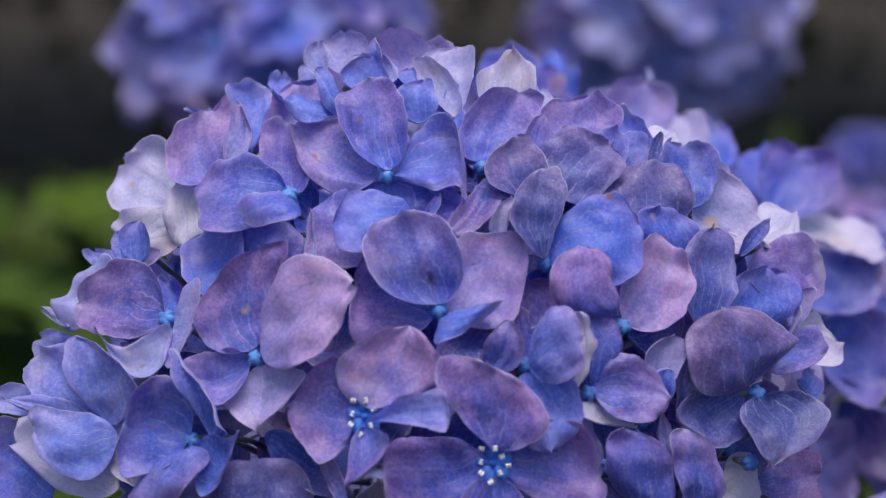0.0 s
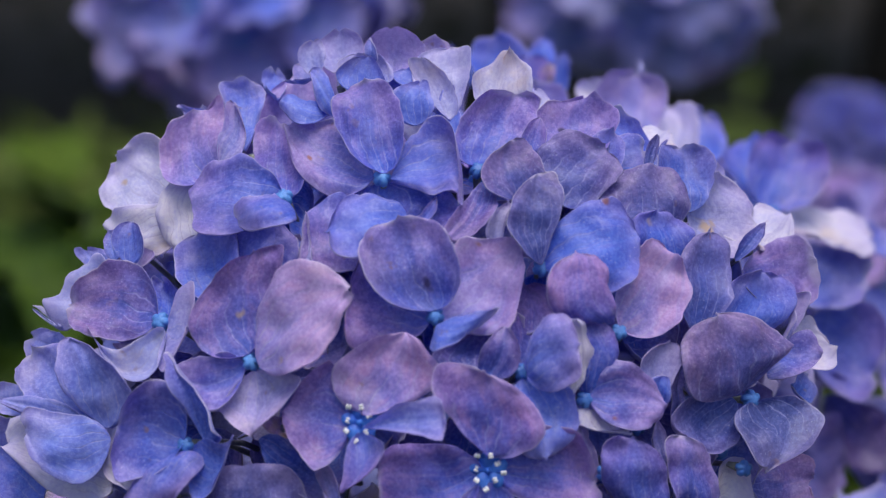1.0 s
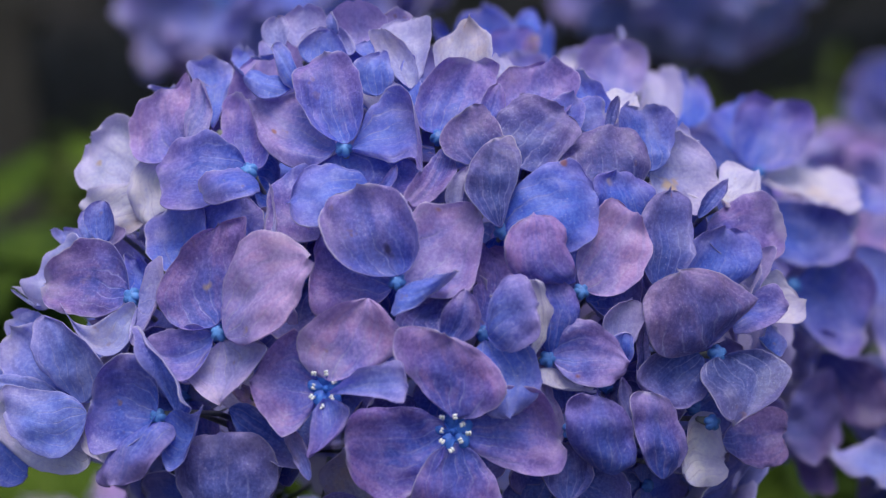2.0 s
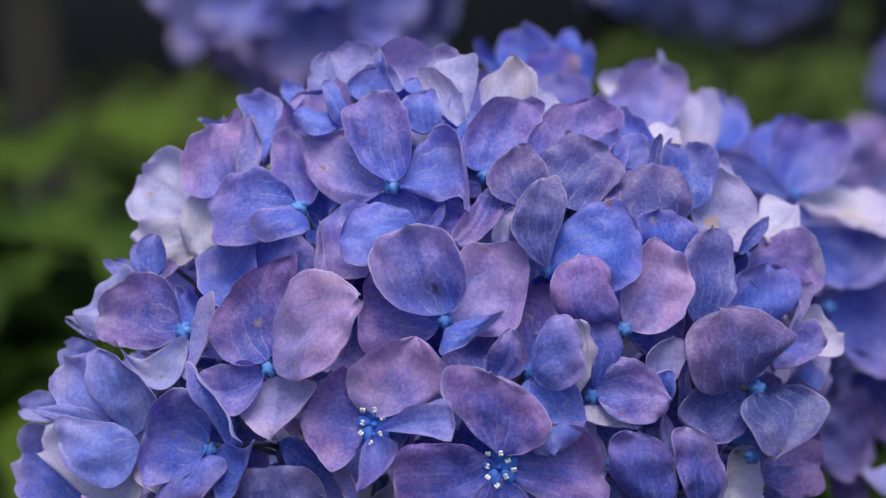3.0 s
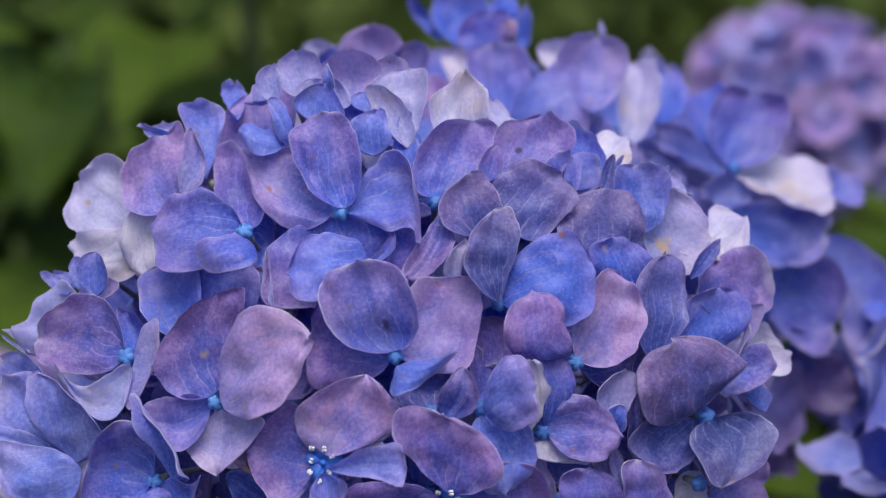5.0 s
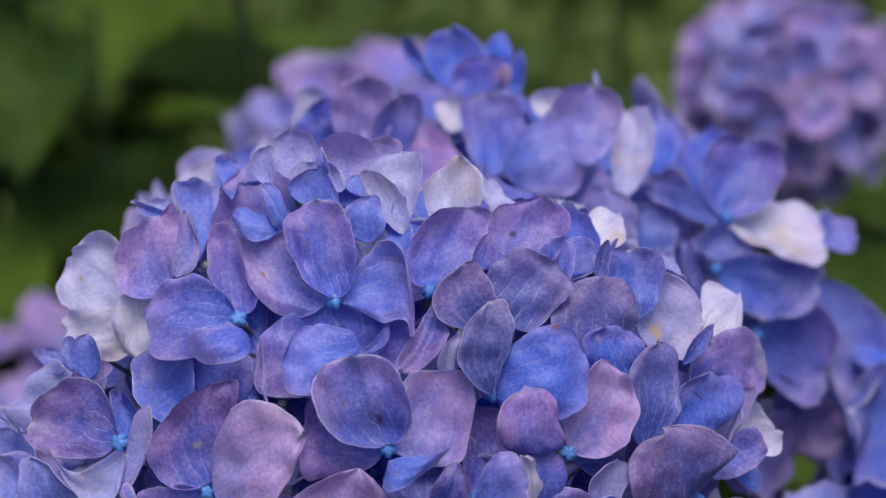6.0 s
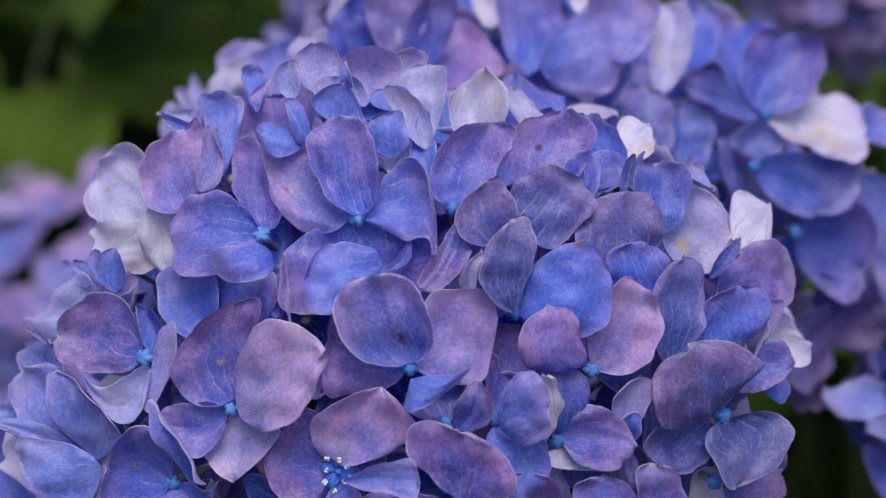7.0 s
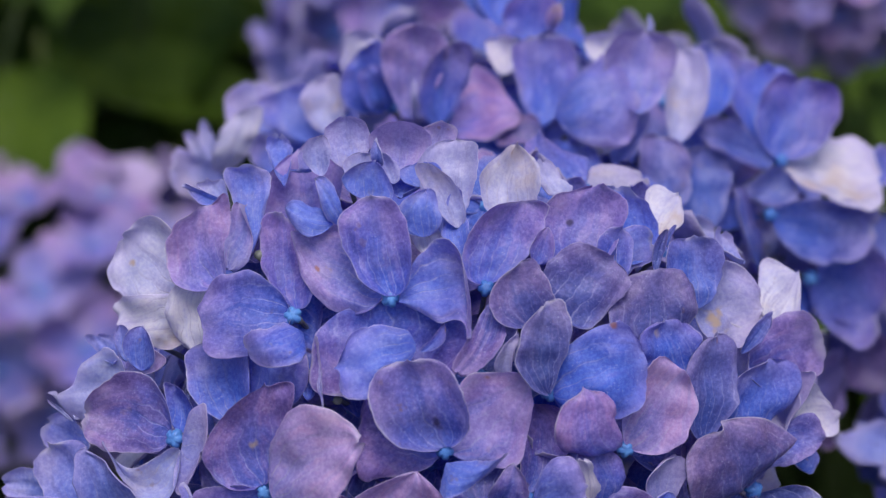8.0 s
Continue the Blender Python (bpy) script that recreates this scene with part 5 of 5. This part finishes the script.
petal(f, (159.1, 97.1, -110.0), (154.2, 120.5, -102.7), (142.5, 108.3, -108.5), (168.4, 111.5, -104.7), 3.2, 0.3, 0, 0.35, (2.6, 2.6, 1.75, 1.75))
f = floret(low_head, (151.9, 85.7, -129.5), False, False)
petal(f, (160.5, 85.0, -122.1), (140.3, 77.6, -128.5), (150.7, 70.5, -139.3), (143.7, 85.1, -123.5), 2.4, 0.2, 0.05, 0.15, (2.6, 2.6, 1.75, 1.75))
petal(f, (168.9, 86.2, -111.6), (179.9, 73.6, -127.6), (182.4, 85.5, -115.5), (166.9, 76.0, -124.9), 2.4, 0.5, 0.08, 0.1, (2.4, 2.4, 1.75, 1.75))


# ---- leaves ----
def leaf_mesh(length, width, seed):
    """A broad, toothed, pointed hydrangea leaf with sunken side veins and a short stalk."""
    rows, cols = 14, 8
    verts, uvs = [], []
    for side in (0, 1):
        for k in range(rows + 1):
            s = k / rows
            w = width * max(0.02, math.sin(math.pi * min(1, s**0.8)) ** 0.75 * (1 - 0.25 * s))
            w *= 1 + 0.05 * (k % 2)
            for j in range(cols + 1):
                u = 2 * j / cols - 1
                z = 0.16 * length * (abs(u) * w / width) - 0.28 * length * s * s + 0.006 * math.sin(s * 40 + abs(u) * 3) * (1 - abs(u)) + 0.012 * noise.noise(Vector((u * 1.5, s * 3, seed)))
                verts.append(Vector((u * w, s * length, z - side * 0.0007)))
    faces, slots = [], []
    m = cols + 1
    off = (rows + 1) * m
    for k in range(rows):
        for j in range(cols):
            a = k * m + j
            faces.append((a, a + 1, a + m + 1, a + m))
            faces.append((a + off, a + m + off, a + m + 1 + off, a + 1 + off))
            slots += [0, 1]
    v, f = tube([Vector((0, -0.03, -0.008)), Vector((0, 0, 0)), Vector((0, length * 0.5, -0.07 * length)), Vector((0, length * 0.97, -0.27 * length))], [0.0022, 0.002, 0.0012, 0.0004], 6)
    n = len(verts)
    verts += [p - Vector((0, 0, 0.001)) for p in v]
    faces += [tuple(i + n for i in g) for g in f]
    slots += [1] * len(f)
    return mesh_of("leaf", verts, faces, (leaf_green, leaf_back), None, slots)


leaves = [leaf_mesh(0.11 + 0.015 * k, 0.038 + 0.005 * k, k) for k in range(4)]


def leafy_shoot(label, foot, top, count, reach, size=1.0):
    """An upright shoot from the ground with pairs of leaves along it."""
    root = empty("leafy_shoot", label, "plant", "shrub shoots", "", foot)
    foot, top = Vector(foot), Vector(top)
    pts = [foot + (top - foot) * (k / 5) + Vector((0.02 * math.sin(k * 1.7), 0.02 * math.cos(k * 1.3), 0)) for k in range(6)]
    v, f = tube([p - foot for p in pts], [0.006 - 0.0007 * k for k in range(6)], 7)
    under("stem", mesh_of("stem", v, f, (stem_green,)), root)
    for k in range(count):
        t = 1 - reach * (k // 2) / max(1, count // 2)
        p = foot + (top - foot) * t - foot
        a = (k % 2) * math.pi + (k // 2) * 1.45 + random.uniform(-0.35, 0.35)
        ob = under("leaf", random.choice(leaves), root)
        ob.matrix_basis = Matrix.Translation(p) @ Matrix.Rotation(a, 4, "Z") @ Matrix.Rotation(random.uniform(-0.3, 0.45), 4, "X") @ Matrix.Translation((0, 0.03, 0.006)) @ Matrix.Scale(size * random.uniform(0.85, 1.2), 4)
    return root


random.seed(5)
for k in range(76):
    x = -0.66 + 1.36 * ((k * 0.618034) % 1)
    y = 0.34 + 1.0 * ((k * 0.754878) % 1)
    if (abs(x - 0.03) < 0.2 and y < 0.42) or (x < 0.02 and y < 0.8):
        continue
    leafy_shoot("hydrangea shoot with broad toothed green leaves", (x + 0.05, y + 0.08, -1.0), (x, y, -0.235 - 0.07 * random.random() - 0.55 * max(0, y - 0.62) - 0.12 * max(0, 0.6 - y) ), 8, 0.4, 0.8)
for x, y, z in ((0.27, 0.3, -0.42), (0.34, 0.12, -0.55), (0.16, 0.24, -0.42), (-0.27, 1.1, -0.29), (-0.33, 1.0, -0.34), (-0.24, 0.92, -0.3), (-0.17, 1.06, -0.3), (-0.38, 1.2, -0.33), (-0.3, 0.84, -0.33), (-0.22, 1.15, -0.57), (-0.1, 1.2, -0.6), (-0.31, 1.25, -0.6), (-0.15, 1.0, -0.54), (0.0, 1.12, -0.57), (0.3, 1.1, -0.6)):
    leafy_shoot("hydrangea shoot with broad toothed green leaves", (x + 0.05, y + 0.05, -1.0), (x, y, z), 8, 0.4)
for x, y, z in ((-0.2, 0.74, -0.2), (-0.29, 0.92, -0.33), (-0.36, 0.8, -0.26), (-0.25, 0.7, -0.3), (-0.34, 0.76, -0.38), (-0.2, 0.66, -0.37)):
    leafy_shoot("hydrangea shoot with broad toothed green leaves", (x + 0.05, y + 0.05, -1.0), (x, y, z), 4, 0.12)
for x, y, z in ((-0.34, 1.1, -0.45), (-0.28, 1.12, -0.43), (-0.31, 1.02, -0.49), (-0.4, 1.14, -0.47), (-0.24, 1.04, -0.5), (-0.36, 0.98, -0.53)):
    leafy_shoot("low hydrangea shoot with toothed green leaves", (x + 0.05, y + 0.05, -1.0), (x, y, z), 8, 0.14, 0.85)

# ---- trees behind the shrub; unseen crowns added to shade the ground there ----
def leaf_cloud(name, count, place, size, look_of=None):
    """Many small folded leaves in one mesh; place() gives each one's spot."""
    verts, faces = [], []
    for k in range(count):
        c = place()
        m = Matrix.Rotation(random.uniform(0, 6.28), 3, "Z") @ Matrix.Rotation(random.uniform(-0.9, 0.9), 3, "X") @ Matrix.Rotation(random.uniform(-0.6, 0.6), 3, "Y")
        l, w = size * random.uniform(0.7, 1.3), size * random.uniform(0.3, 0.45)
        n = len(verts)
        for p in ((0, -l, 0), (w, 0, 0.25 * w), (0, l, -0.1 * l), (-w, 0, 0.25 * w), (0, 0, 0)):
            verts.append(c + m @ Vector(p))
        faces += [(n, n + 1, n + 4), (n + 1, n + 2, n + 4), (n + 2, n + 3, n + 4), (n + 3, n, n + 4)]
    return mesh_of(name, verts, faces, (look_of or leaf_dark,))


def tree(x, y, r, h, spread):
    root = empty("tree", "dark rough-barked garden tree with dense green crown added for shade", "tree", "trees behind the shrub", "", (x, y, -1.0))
    top = Vector((0.05, 0.05, h))
    v, f = tube([Vector((0, 0, 0)), Vector((0.03, 0, h * 0.3)), Vector((0.0, 0.03, h * 0.65)), top], [r * 1.25, r, r * 0.85, r * 0.6], 12)
    under("trunk", mesh_of("trunk", v, f, (bark,)), root, "dark rough bark trunk")
    for k in range(5):
        a = k * 1.26 + x
        tip = top + Vector((math.cos(a) * spread * 0.8, math.sin(a) * spread * 0.8, 0.5 + 0.15 * (k % 3)))
        v, f = tube([top * 0.85, (top * 0.85).lerp(tip, 0.5) + Vector((0, 0, 0.12)), tip], [r * 0.5, r * 0.32, r * 0.1], 8)
        under("limb", mesh_of("limb", v, f, (bark,)), root)

    def spot():
        a, d = random.uniform(0, 6.28), math.sqrt(random.random()) * spread
        c = Vector((math.cos(a) * d, math.sin(a) * d, h + 0.05 + random.random() * 0.9 * (1.15 - d / spread)))
        return c + Vector((0.2 * noise.noise(c * 2), 0.2 * noise.noise(c * 2 + Vector((9, 0, 0))), 0))
    # crown stays above the view, added only to block sky light
    under("crown", leaf_cloud("crown", 3200, spot, 0.075), root, "dense dark green crown added overhead for shade")


for x, y, r, h, spread in ((-0.32, 4.0, 0.05, 1.75, 1.0), (0.75, 4.0, 0.09, 1.75, 1.1), (-1.05, 4.2, 0.08, 1.8, 1.2), (0.1, 4.5, 0.07, 1.8, 1.2), (1.5, 4.2, 0.08, 1.8, 1.2), (-1.9, 3.9, 0.08, 1.8, 1.1), (2.4, 3.8, 0.07, 1.75, 1.0)):
    tree(x, y, r, h, spread)


def stump(x, y, radius, height):
    """A weathered, fluted stump with a flared foot and a cracked flat top."""
    verts, faces = [], []
    sides = 28
    rings = [(1.35, 0), (1.12, 0.12), (1.0, 0.4), (0.97, 0.75), (0.98, 0.96), (0.9, 1.0), (0.5, 1.01), (0.08, 0.99)]
    for k, (f, h) in enumerate(rings):
        for j in range(sides):
            a = 2 * math.pi * j / sides
            c = Vector((math.cos(a), math.sin(a), h * 0.8))
            rr = radius * f * (1 + 0.16 * noise.noise(c * 2.2) + 0.06 * noise.noise(c * 7))
            verts.append(Vector((rr * c.x, rr * c.y, height * h + 0.012 * noise.noise(c * 5))))
    for k in range(len(rings) - 1):
        for j in range(sides):
            i = (j + 1) % sides
            faces.append((k * sides + j, k * sides + i, (k + 1) * sides + i, (k + 1) * sides + j))
    faces.append(tuple((len(rings) - 1) * sides + j for j in range(sides)))
    root = tagged(new("tree_stump", mesh_of("tree_stump", verts, faces, (grey_wood,))), "weathered grey tree stump in the soil behind", "stump")
    root.location = (x, y, -1.0)
    return root


stump(-0.645, 2.5, 0.036, 0.66)


def hedge_spot():
    a = random.uniform(-1.25, 1.25)
    d = 4.6 + random.random() * 0.8
    return Vector((math.sin(a) * d, math.cos(a) * d, -1.0 + random.random() ** 0.8 * 2.4))


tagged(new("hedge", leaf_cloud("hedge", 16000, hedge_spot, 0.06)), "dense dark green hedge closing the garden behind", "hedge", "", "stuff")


def cover_spot():
    while True:
        x, y = random.uniform(-2.2, 2.2), random.uniform(0.2, 3.6)
        edge = (x / 1.75) ** 2 + ((y - 1.85) / 1.45) ** 2 + 0.5 * noise.noise(Vector((x * 1.4, y * 1.4, 7)))
        if edge < random.uniform(0.7, 1.15):
            break
    return Vector((x, y, -0.97 + 0.28 * random.random() + 0.1 * noise.noise(Vector((x * 3, y * 3, 0)))))


tagged(new("ground_cover", leaf_cloud("ground_cover", 19000, cover_spot, 0.045, cover_green)), "low green leafy ground cover over the soil", "plants", "", "stuff")
